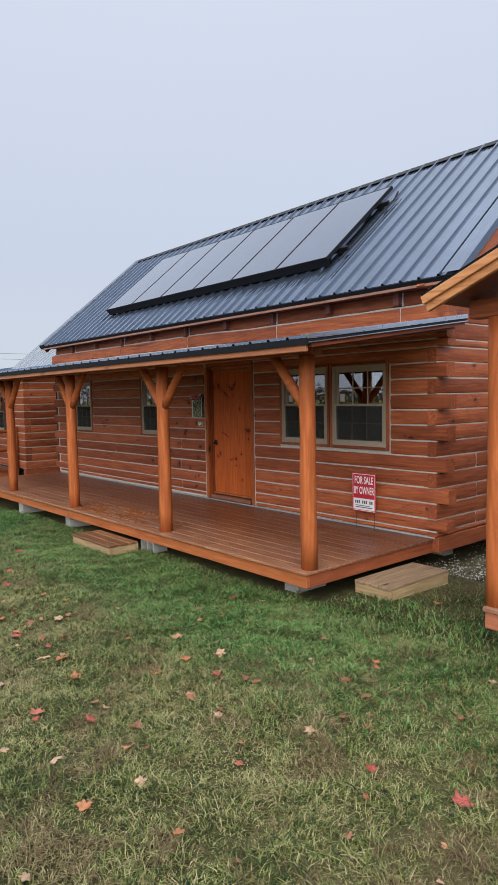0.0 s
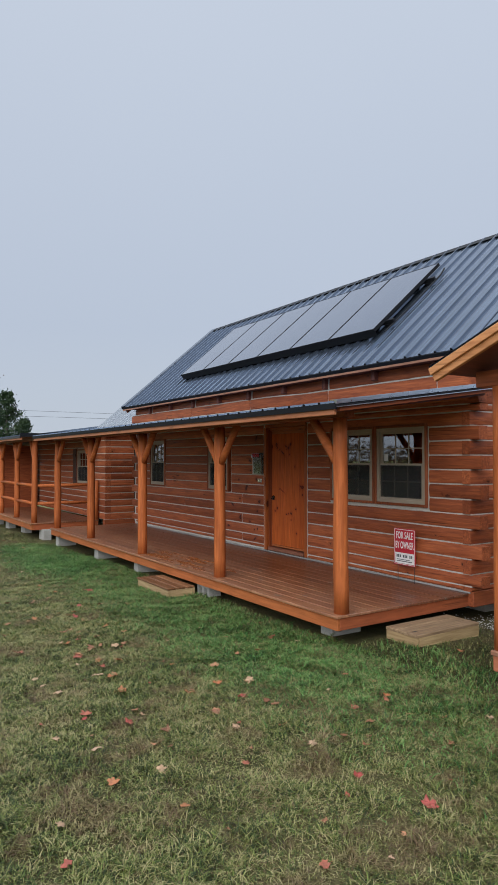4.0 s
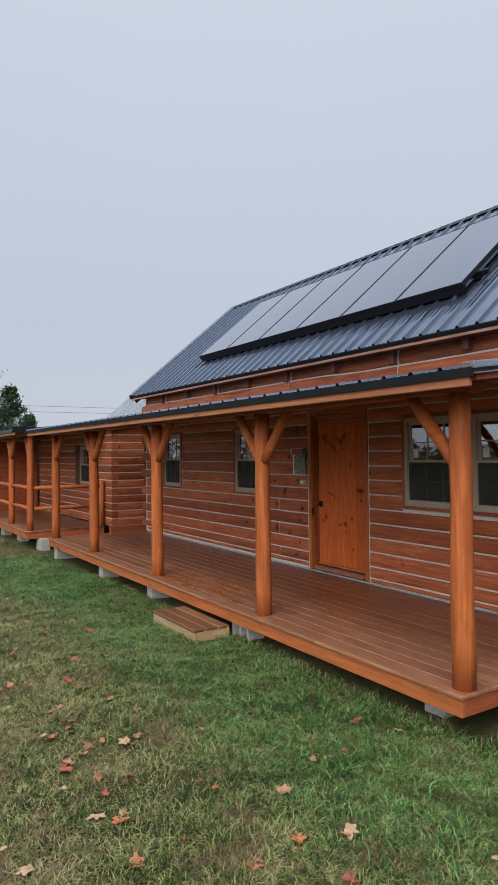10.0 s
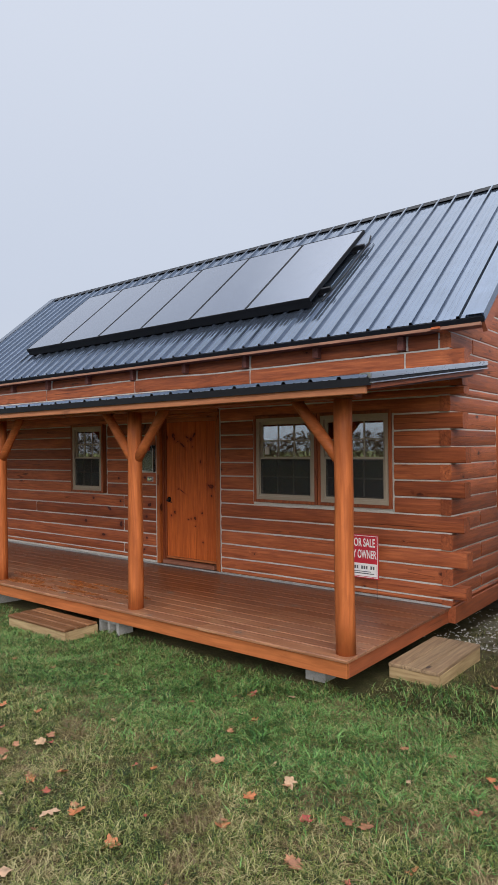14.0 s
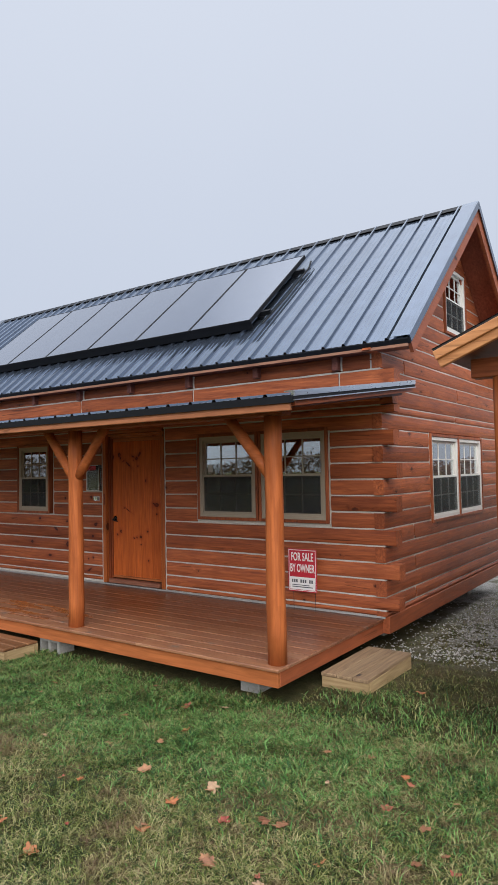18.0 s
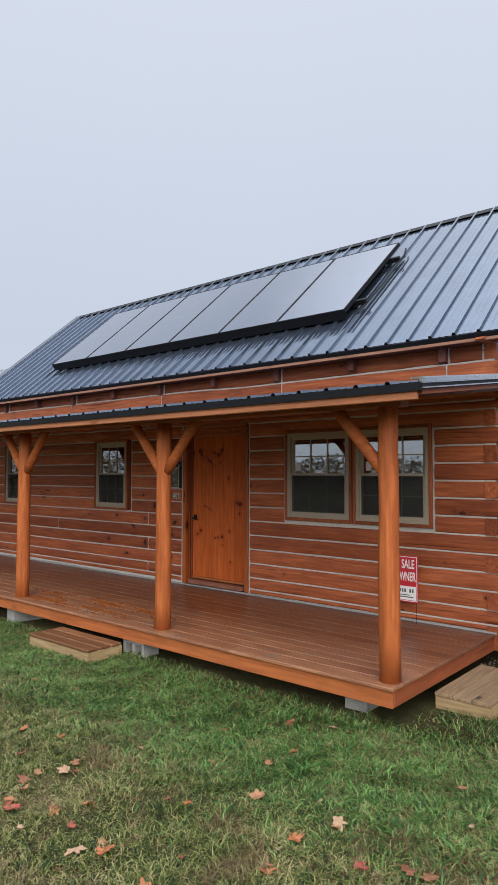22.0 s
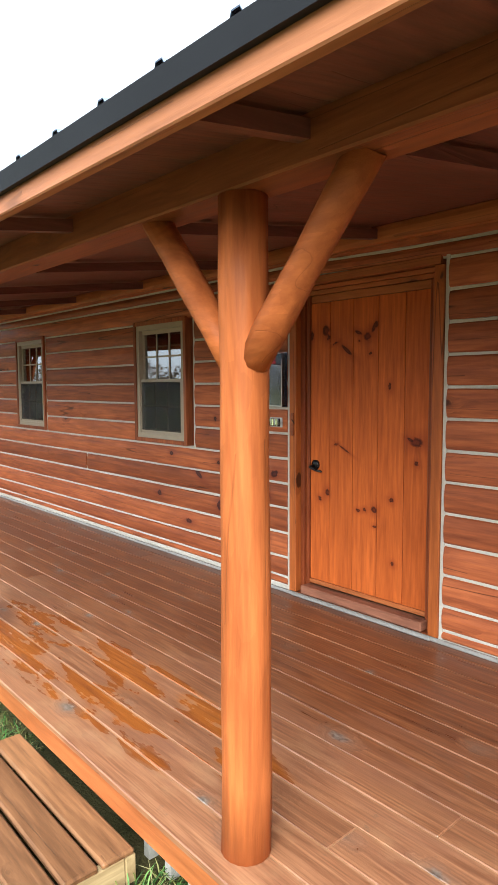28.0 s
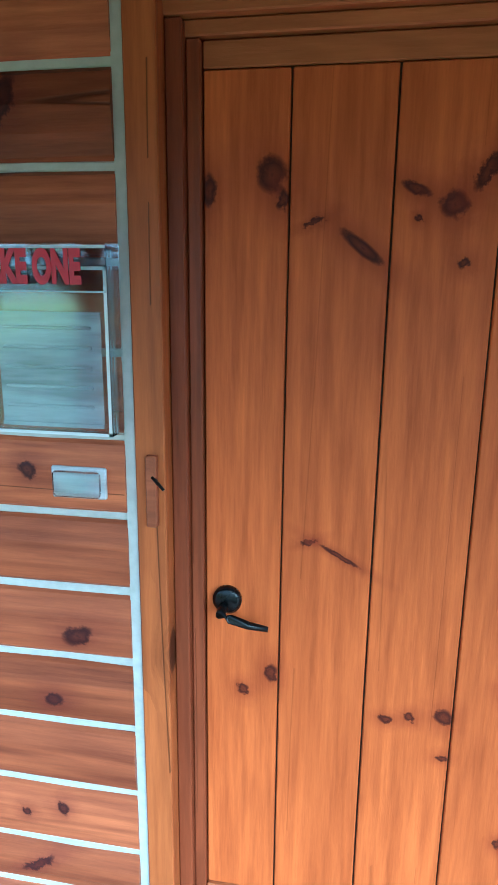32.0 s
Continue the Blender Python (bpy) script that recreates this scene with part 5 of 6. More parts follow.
# ---- steps and blocks ----
def step_front():
    x0, x1, y0, y1 = -3.905, -2.90, -0.415, 0.004
    zg, zt = ground_z(-3.5, -0.3) - 0.02, 0.130
    st = base("wooden_step", (x0 + x1) / 2, (y0 + y1) / 2, zg, "low yellow lumber step with three wet brown boards", "step")
    part("front_board", box(x0 + 0.004, x1 - 0.004, y0 + 0.012, y0 + 0.05, zg, zt - 0.03, bevel=0.003), M_LUMBER, st)
    part("back_board", box(x0 + 0.004, x1 - 0.004, y1 - 0.05, y1 - 0.01, zg, zt - 0.03, bevel=0.003), M_LUMBER, st)
    for x in (x0 + 0.006, x1 - 0.044):
        part("side_board", box(x, x + 0.038, y0 + 0.052, y1 - 0.052, zg, zt - 0.03, bevel=0.003), M_LUMBER_Y, st)
    for q in range(3):
        w = (y1 - y0) / 3
        part("tread", box(x0, x1, y0 + q * w, y0 + (q + 1) * w - 0.015, zt - 0.029, zt - 0.004 * (q == 2), bevel=0.008), M_TREAD, st)


def step_side():
    x0, x1, y0, y1 = 0.02, 0.455, 0.64, 1.57
    zg, zt = ground_z(0.3, 1.0) - 0.03, 0.118
    st = base("wooden_step", (x0 + x1) / 2, (y0 + y1) / 2, zg, "low pale lumber step with greyed boards beside the deck", "step")
    part("side_board", box(x1 - 0.044, x1 - 0.006, y0 + 0.044, y1 - 0.004, zg, zt - 0.03, bevel=0.003), M_LUMBER_Y, st)
    part("front_board", box(x0 + 0.004, x1 - 0.006, y0 + 0.006, y0 + 0.042, zg, zt - 0.03, bevel=0.003), M_LUMBER, st)
    part("back_board", box(x0 + 0.004, x1 - 0.048, y1 - 0.04, y1 - 0.006, zg, zt - 0.03, bevel=0.003), M_LUMBER, st)
    for q in range(3):
        w = (x1 - x0) / 3
        part("tread", box(x0 + q * w, x0 + (q + 1) * w - 0.006, y0, y1, zt - 0.029, zt, bevel=0.004), M_TREAD_GREY, st)


step_front()
step_side()


def block(x, y, z, zt, rz=0, hollow=True):
    b = base("concrete_block", x, y, z, "grey concrete block supporting the timber floor", "block", "concrete blocks under the cabins", rz=rz)
    h = zt - z
    l, d = 0.40, 0.19
    rows = [(-l / 2, l / 2, -d / 2, -d / 2 + 0.035, 0, h), (-l / 2, l / 2, d / 2 - 0.035, d / 2, 0, h), (-l / 2, -l / 2 + 0.035, -d / 2 + 0.035, d / 2 - 0.035, 0, h), (l / 2 - 0.035, l / 2, -d / 2 + 0.035, d / 2 - 0.035, 0, h), (-0.018, 0.018, -d / 2 + 0.035, d / 2 - 0.035, 0, h)]
    bm = boxes(rows) if hollow else box(-l / 2, l / 2, -d / 2, d / 2, 0, h, bevel=0.006)
    bm.transform(pose(x, y, z, 0, 0, rz))
    part("shell", bm, M_BLOCK, b)


for x, rz, hol in ((-0.42, 90, False), (-5.15, 84, False), (-7.05, 90, False), (-9.55, 90, False)):
    block(x, 0.42 if x > -1 else 0.30, ground_z(x, 0.2) - 0.05, 0.150, rz, hol)
tall = base("concrete_block", -2.80, 0.13, ground_z(-2.8, 0.1) - 0.04, "hollow grey concrete block standing under the deck", "block", "concrete blocks under the cabins")
bm = pierced((-2.99, -2.955, -2.853, -2.818, -2.715, -2.68), (-0.07, -0.035, 0.105, 0.140), [(1, 1), (3, 1)], 0.08, 0.27)
part("shell", bm, M_BLOCK, tall)
for y in (2.75, 4.2, 5.85):
    block(-0.50, y, ground_z(0, y) - 0.04, 0.150, 0, False)
for x in (-2.5, -5.0, -7.4, -9.4):
    block(x, 2.1, ground_z(x, 2.1) - 0.04, 0.150, 0, False)


# ---- the neighbouring cabin beyond ----
def neighbour():
    c = base("log_cabin", -15.0, 3.6, -0.2, "long stained log cabin with railed porch and screened room", "cabin")
    x1, x0, yf, zd = -10.80, -23.6, 1.68, 0.28
    zs = [(zd + 0.02 + 0.1675 * k, zd + 0.02 + 0.1675 * (k + 1)) for k in range(13)]
    ends = lambda k: (x0, x1 - 0.004)
    log_wall(c, "wall_front", "x", x0, x1, yf, zs, [(-13.0, -12.05, 1.14, 2.10)], M_LOG, ends, seed=61)
    window(c, -12.97, yf - 0.008, 1.17, 0.88, 0.90)
    ends = lambda k: (yf + 0.15, 6.0)
    log_wall(c, "wall_end", "y", yf, 6.0, x1, zs, [], M_LOG_Y, ends, seed=67)
    part("wall_back", box(x0, x1 - 0.14, 5.85, 6.0, zd, 2.5), M_LOG, c)
    part("sill_timber", box(x1 - 0.12, x1 + 0.02, yf - 0.02, 6.0, 0.12, 0.30), M_FASCIA_Y, c)
    rf, m, ln = roof_slope(c, x0 - 0.2, x1 + 0.22, yf - 0.25, 2.52, 3.9, 2.98, 12, 4, M_RAFTER, "roof_front")
    roof_slope(c, x0 - 0.2, x1 + 0.22, 6.2, 2.52, 3.9, 2.98, 12, 4, M_RAFTER, "roof_back")
    bm = box(13.18, 13.22, 0, ln, -0.13, 0.025)
    bm.transform(m)
    part("rake_board", bm, M_GALV, rf)
    gv = bmesh.new()
    a = [gv.verts.new((x1 - 0.03, yy, zz)) for yy, zz in ((yf + 0.05, 2.45), (5.95, 2.45), (3.9, 2.90))]
    b = [gv.verts.new((x1 - 0.12, v.co.y, v.co.z)) for v in a]
    gv.faces.new(a)
    gv.faces.new(list(reversed(b)))
    for i in range(3):
        gv.faces.new((a[i], b[i], b[(i + 1) % 3], a[(i + 1) % 3]))
    bmesh.ops.recalc_face_normals(gv, faces=gv.faces)
    part("gable", gv, M_LOG_Y, c)
    # the steep roof over its end nearest the other cabin
    st, m, ln = roof_slope(c, -14.2, -10.55, 2.45, 2.56, 4.75, 4.52, 4, 4, M_RAFTER, "steep_roof", M_ROOF_PALE)
    roof_slope(c, -14.2, -10.55, 7.05, 2.56, 4.75, 4.52, 4, 4, M_RAFTER, "steep_roof", M_ROOF_PALE)
    for x in (-14.05, -10.85):
        gv = bmesh.new()
        a = [gv.verts.new((x, yy, zz)) for yy, zz in ((2.6, 2.58), (6.9, 2.58), (4.75, 4.44))]
        b = [gv.verts.new((x + 0.1, v.co.y, v.co.z)) for v in a]
        gv.faces.new(a)
        gv.faces.new(list(reversed(b)))
        for i in range(3):
            gv.faces.new((a[i], b[i], b[(i + 1) % 3], a[(i + 1) % 3]))
        bmesh.ops.recalc_face_normals(gv, faces=gv.faces)
        part("gable", gv, M_LOG_Y, c)
    for x in (-13.27, -12.04):
        sh = part("shutter", box(x, x + 0.26, yf - 0.034, yf - 0.012, 1.13, 2.11, bevel=0.004), M_SHUTTER_DARK, c, "dark board shutter beside the window")
        for z in (1.25, 1.90):
            part("crosspiece", box(x + 0.01, x + 0.25, yf - 0.052, yf - 0.035, z, z + 0.08, bevel=0.003), M_SHUTTER_DARK, sh)
    # porch
    px1 = -11.20
    dk = part("porch_deck", boxes([(-23.5, px1 - 0.035, 0.02, 1.66, 0.13, 0.248)]), M_DARKGAP, c)
    for k in range(12):
        part("deck_board", box(-23.55, px1 + 0.02, -0.06 + k * 0.143, -0.06 + k * 0.143 + 0.136, 0.25, zd, bevel=0.004), M_DECK, dk)
    part("fascia", box(-23.55, px1, -0.03, 0.018, 0.11, 0.249), M_FASCIA, dk)
    part("fascia", box(px1 - 0.03, px1, 0.02, 1.64, 0.11, 0.249), M_FASCIA_Y, dk)
    for i, px in enumerate((-11.30, -13.05, -14.85, -16.60)):
        post(c, px, 0.06, zd, 2.28, 0.068, i < 3, i > 0, 140 + i, brace_out=0.34)
    part("porch_beam", box(-23.5, px1, 0.0, 0.12, 2.281, 2.40), M_BEAM, c)
    for z in (0.74, 1.18):
        for a, b in ((-11.36, -12.98), (-13.12, -14.78), (-14.92, -16.53)):
            part("rail", sweep([(a, 0.06, z), ((a + b) / 2, 0.06, z + 0.01), (b, 0.06, z)], [0.04, 0.042, 0.038], 10), M_BRACE, c, smooth=True)
        part("rail", sweep([(-11.30, 0.13, z), (-11.27, 0.85, z), (-11.24, 1.58, z)], [0.04, 0.042, 0.038], 10), M_BRACE, c, smooth=True)
    part("rail_post", sweep([(-11.24, 1.60, zd), (-11.24, 1.60, 0.8), (-11.24, 1.60, 1.28)], [0.065, 0.063, 0.06], 12), M_POST, c, smooth=True)
    pr, m, ln = roof_slope(c, -23.9, px1 + 0.2, -0.36, 2.39, yf - 0.26, 2.56, 12, 4, M_RAFTER, "porch_roof")
    part("fascia_board", box(-23.88, px1 + 0.18, -0.345, -0.31, 2.30, 2.372), M_EAVE, pr)
    part("eave_trim", box(-23.9, px1 + 0.2, -0.372, -0.35, 2.345, 2.395), M_ROOF_EDGE, pr)
    part("rake_trim", box(px1 + 0.17, px1 + 0.22, -0.37, 1.40, 2.37, 2.46), M_ROOF_EDGE, pr)
    # screened room at the far end
    zz = [(zd - 0.02 + 0.1675 * k, zd - 0.02 + 0.1675 * (k + 1)) for k in range(5)]
    log_wall(c, "screen_wall", "x", -23.4, -17.0, 0.02, zz, [], M_LOG, seed=71)
    part("corner_board", box(-17.0, -16.86, 0.0, 0.14, 0.25, 2.28), M_LOG_Z, c)
    part("door_panel", box(-16.86, -16.80, 0.14, 1.6, 0.28, 2.28), M_LOG_Y, c)
    for k in range(8):
        x = -23.4 + k * 0.9
        part("screen_stud", box(x, x + 0.09, 0.03, 0.12, 1.10, 2.28), M_LOG_Z, c)
        if k < 7:
            part("insect_screen", box(x + 0.09, x + 0.9, 0.07, 0.074, 1.10, 2.28), M_SCREEN, c)
    for x in (-23.2, -21.8, -20.4, -19.0, -17.6, -16.3, -14.8, -13.0, -11.2):
        zg = ground_z(x, 0.2) - 0.05
        block(x, 0.30, zg, 0.115, 0, False)
    st = base("wooden_step", -18.7, -0.25, ground_z(-18.7, -0.3), "stained wooden step before the screened room", "step")
    part("tread", box(-19.3, -18.1, -0.42, -0.06, 0.02, 0.06, bevel=0.006), M_TREAD, st)
    part("front_board", box(-19.28, -18.12, -0.40, -0.36, ground_z(-18.7, -0.3) - 0.02, 0.019), M_LUMBER, st)
    part("back_board", box(-19.28, -18.12, -0.12, -0.08, ground_z(-18.7, -0.3) - 0.02, 0.019), M_LUMBER, st)


neighbour()


# ---- the small gabled cabin beside ----
def gabled():
    c = base("small_cabin", 3.3, 2.8, 0.0, "small stained log cabin with gabled porch and log rails", "cabin")
    x0, x1, y0, zd = 1.62, 5.0, 0.21, 0.335
    yw = 2.02
    dk = part("porch_deck", box(x0 + 0.04, x1 - 0.04, y0 + 0.05, yw, 0.18, 0.30), M_DARKGAP, c)
    n = 22
    w = (x1 - x0) / n
    for k in range(n):
        part("deck_board", box(x0 + k * w - 0.01 * (k == 0), x0 + (k + 1) * w - 0.006, y0 - 0.02, yw, 0.30, zd, bevel=0.004), M_PORCH2, dk)
    part("fascia", box(x0, x1, y0, y0 + 0.04, 0.175, 0.299, bevel=0.004), M_FASCIA_RED, dk)
    part("fascia", box(x0, x0 + 0.04, y0 + 0.042, yw, 0.175, 0.299, bevel=0.004), M_FASCIA_RED_Y, dk)
    for px, sd in ((1.665, 3), (4.92, 4)):
        post(c, px, 0.31, zd, 2.415, 0.083, px > 3, px < 3, 210 + sd, brace_out=0.46, brace_down=0.42)
    for z in (1.185, 0.715):
        part("rail", sweep([(1.74, 0.31, z), (3.3, 0.31, z + 0.01), (4.88, 0.31, z)], [0.044, 0.046, 0.044], 12), M_POST_X, c, smooth=True)
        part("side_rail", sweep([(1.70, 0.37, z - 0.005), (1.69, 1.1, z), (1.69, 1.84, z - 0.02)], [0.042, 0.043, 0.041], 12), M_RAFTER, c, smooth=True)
    part("rail_post", sweep([(1.70, 1.90, zd), (1.70, 1.90, 0.9), (1.70, 1.90, 1.34)], [0.072, 0.070, 0.066], 14), M_POST, c, smooth=True)
    part("porch_beam", box(1.46, 5.16, 0.24, 0.37, 2.416, 2.545, bevel=0.006), M_BEAM, c, "stained beam across the post tops")
    zs = [(zd + 0.02 + 0.1675 * k, zd + 0.02 + 0.1675 * (k + 1)) for k in range(13)]
    ends = lambda k: (1.545 if k % 2 else 1.66, 5.05)
    log_wall(c, "wall_front", "x", 1.74, 5.0, yw, zs, [(2.20, 2.95, 1.30, 2.24)], M_LOG, ends, seed=83)
    for k in range(0, 13, 2):
        part("log_end", box(1.625, 1.745, yw - 0.06, yw + 0.2, zs[k][0] + 0.014, zs[k][1] - 0.014, bevel=0.008), M_END_AND_SHADE, c)
    window(c, 2.235, yw - 0.008, 1.335, 0.68, 0.87)
    part("wall_side", box(1.70, 1.84, yw + 0.2, 6.4, 0.33, 2.5), M_LOG_Y, c)
    part("wall_side", box(4.9, 5.04, yw + 0.2, 6.4, 0.33, 2.5), M_LOG_Y, c)
    part("wall_back", box(1.84, 4.9, 6.26, 6.4, 0.33, 2.5), M_LOG, c)
    sh = part("shutter", boxes([(1.782 + q * 0.113, 1.782 + q * 0.113 + 0.078, yw - 0.030, yw - 0.012, 1.335, 2.275) for q in range(3)]), M_SHUTTER, c, "brown slatted wooden shutter")
    for z in (1.44, 1.86, 2.07):
        part("crosspiece", box(1.779, 2.095, yw - 0.046, yw - 0.031, z, z + (0.05 if z == 1.44 else 0.10), bevel=0.003), M_SHUTTER, sh)
    # gabled roof, ridge running back
    xm, ze, zr, ov = 3.31, 2.545, 3.34, 0.40
    for s, nm in ((-1, "roof_left"), (1, "roof_right")):
        xe = xm + s * 1.955
        d = Vector((xm - xe, 0, zr - ze)).normalized()
        ln = math.hypot(xm - xe, zr - ze)
        u = Vector((0, -1, 0)) if s < 0 else Vector((0, 1, 0))
        wv = u.cross(d)
        o = Vector((xe, 6.6 if s < 0 else y0 - ov, ze))
        m = Matrix(((u.x, d.x, wv.x, o.x), (u.y, d.y, wv.y, o.y), (u.z, d.z, wv.z, o.z), (0, 0, 0, 1)))
        wl = 6.6 - (y0 - ov)
        bm = box(0, wl, 0.01, ln, -0.035, -0.006)
        bm.transform(m)
        rf = part(nm, bm, M_RAFTER, c, "charcoal ribbed steel roof over a wooden deck")
        me = ribbed_panel(wl / 7, ln, 4)
        for k in range(7):
            part("roof_panel", me, M_ROOF, rf, at=m @ pose(k * wl / 7, 0, 0))
        a, b = ((wl - 0.05, wl - 0.012) if s < 0 else (0.012, 0.05))
        bm = box(a, b, 0.0, ln, -0.105, -0.037, bevel=0.004)
        bm.transform(m)
        part("rake_board", bm, M_RAKE, rf, "oiled pine rake board")
        a, b = ((wl - 0.012, wl + 0.014) if s < 0 else (-0.014, 0.012))
        bm = box(a, b, 0.0, ln, -0.052, 0.005, bevel=0.004)
        bm.transform(m)
        part("rake_strip", bm, M_RAKE, rf, "pale pine strip along the rake")
    gv = bmesh.new()
    a = [gv.verts.new((x, yw - 0.02, z)) for x, z in ((1.75, 2.50), (4.9, 2.50), (3.31, 3.26))]
    b = [gv.verts.new((v.co.x, yw + 0.10, v.co.z)) for v in a]
    gv.faces.new(a)
    gv.faces.new(list(reversed(b)))
    for i in range(3):
        gv.faces.new((a[i], b[i], b[(i + 1) % 3], a[(i + 1) % 3]))
    bmesh.ops.recalc_face_normals(gv, faces=gv.faces)
    part("gable", gv, M_LOG, c)
    for x, y in ((1.85, 0.5), (3.3, 0.5), (4.8, 0.5), (1.85, 1.9), (1.85, 5.5)):
        block(x, y + 0.5, ground_z(x, y) - 0.05, 0.178, 90, False)
    # porch swing
    sw = base("porch_swing", 2.9, 1.30, 0.60, "rustic log porch swing hanging on chains", "swing")
    for x, s in ((2.03, 1), (3.83, -1)):
        part("arm", sweep([(x - s * 0.17, 1.16, 1.20), (x, 1.19, 1.175), (x + s * 0.03, 1.45, 1.17), (x + s * 0.03, 1.74, 1.18)], [0.052, 0.056, 0.050, 0.046], 9, 0.08, 5), M_POST, sw, smooth=True)
        part("leg", sweep([(x - s * 0.03, 1.20, 1.12), (x + s * 0.05, 1.20, 0.86), (x + s * 0.10, 1.20, 0.62)], [0.075, 0.070, 0.078], 9, 0.10, 6), M_POST, sw, smooth=True)
        n = 34
        for q in range(n):
            f = q / (n - 1)
            c0 = Vector((x - s * 0.07, 1.19, 1.235)).lerp(Vector((x + s * 0.72, 1.19, 2.335)), f)
            d = Vector((s * 0.79, 0, 1.10)).normalized()
            w = Vector((0, 1, 0)) if q % 2 else d.cross(Vector((0, 1, 0)))
            ring = [c0 + d * 0.026 * math.sin(2 * math.pi * t / 8) + w * 0.011 * math.cos(2 * math.pi * t / 8) for t in range(9)]
            part("chain_link", sweep(ring, [0.0038] * 9, 5, caps=False), M_GALV, sw)
    for q in range(5):
        part("seat_slat", box(2.14, 3.72, 1.14 + q * 0.12, 1.24 + q * 0.12, 0.75, 0.78, bevel=0.004), M_FASCIA, sw)
    for q in range(4):
        part("back_slat", box(2.14, 3.72, 1.74, 1.77, 0.84 + q * 0.13, 0.94 + q * 0.13, bevel=0.004), M_FASCIA, sw)
    part("hanger_beam", box(1.9, 4.0, 1.13, 1.25, 2.335, 2.44), M_BEAM, c)


M_PORCH2 = wood("brown_porch_boards", (0.33, 0.165, 0.105), (0.24, 0.115, 0.072), "y", rough=0.55, knots=0.4, vary=0.15)
M_FASCIA_RED = wood("red_oiled_board", (0.46, 0.165, 0.090), (0.32, 0.105, 0.056), "x", rough=0.45, knots=0.4, vary=0.1)
M_FASCIA_RED_Y = wood("red_oiled_board_side", (0.42, 0.125, 0.060), (0.26, 0.070, 0.034), "y", rough=0.45, knots=0.4, vary=0.1)
M_POST_X = wood("oiled_rail_wood", (0.50, 0.185, 0.078), (0.35, 0.115, 0.045), "x", rough=0.42, knots=0.5, vary=0.15)
M_SHUTTER = wood("brown_shutter_wood", (0.36, 0.175, 0.120), (0.26, 0.120, 0.082), "z", rough=0.55, knots=0.2, vary=0.1)
M_RAKE = wood("pale_pine_rake", (0.60, 0.29, 0.125), (0.45, 0.185, 0.075), "x", rough=0.5, knots=0.3, vary=0.12)
gabled()


# ---- distance: trees, pole, wires ----
def limb_tree(name, x, y, h, seed, label, leaf=None, leaves=0, size=0.12, spread=0.55):
    rr = random.Random(seed)
    zb = ground_z(x, y) - 0.1
    t = base(name, x, y, zb, label, "tree")
    limbs = []

    def grow(bm, p, d, length, r, depth):
        pts, rad, q = [p.copy()], [r], p.copy()
        dd = d.copy()
        for i in range(4):
            dd = (dd + Vector((rr.uniform(-1, 1), rr.uniform(-1, 1), rr.uniform(-0.3, 0.8))) * 0.16).normalized()
            q = q + dd * length / 4
            pts.append(q.copy())
            rad.append(r * (1 - 0.16 * (i + 1)))
        s = sweep(pts, rad, 6 if depth < 2 else 4, 0.05, rr.randint(0, 9999))
        me = bpy.data.meshes.new("tmp")
        s.to_mesh(me)
        s.free()
        bm.from_mesh(me)
        bpy.data.meshes.remove(me)
        if depth < 4:
            for i in range(4 if depth < 3 else 5):
                f = rr.uniform(0.35, 1.0)
                k = min(3, int(f * 4))
                o = pts[k].lerp(pts[k + 1], f * 4 - k) if k < 4 else pts[-1]
                nd = (dd + Vector((rr.uniform(-1, 1), rr.uniform(-1, 1), rr.uniform(-0.1, 0.7))) * (spread + 0.35)).normalized()
                grow(bm, o, nd, length * rr.uniform(0.5, 0.72), max(0.020, rad[k] * 0.58), depth + 1)
        else:
            limbs.append(pts[-1])
            limbs.append(pts[2])
    trunk = bmesh.new()
    grow(trunk, Vector((x, y, zb)), Vector((rr.uniform(-0.05, 0.05), 0, 1)), h * 0.42, h * 0.021, 0)
    part("trunk", trunk, M_BARK, t)
    if leaf and leaves:
        v, f = [], []
        for i in range(leaves):
            o = limbs[rr.randrange(len(limbs))] + Vector((rr.gauss(0, 0.3), rr.gauss(0, 0.3), rr.gauss(0, 0.25)))
            a = Vector((rr.uniform(-1, 1), rr.uniform(-1, 1), rr.uniform(-1, 1))).normalized()
            b = a.orthogonal().normalized()
            s = size * rr.uniform(0.6, 1.3)
            k = len(v)
            v += [tuple(o - a * s), tuple(o + b * s * 0.6), tuple(o + a * s), tuple(o - b * s * 0.6)]
            f.append((k, k + 1, k + 2, k + 3))
        tagged(part("crown", mesh_of("crown", v, f), leaf, t), kind="stuff")
    return t


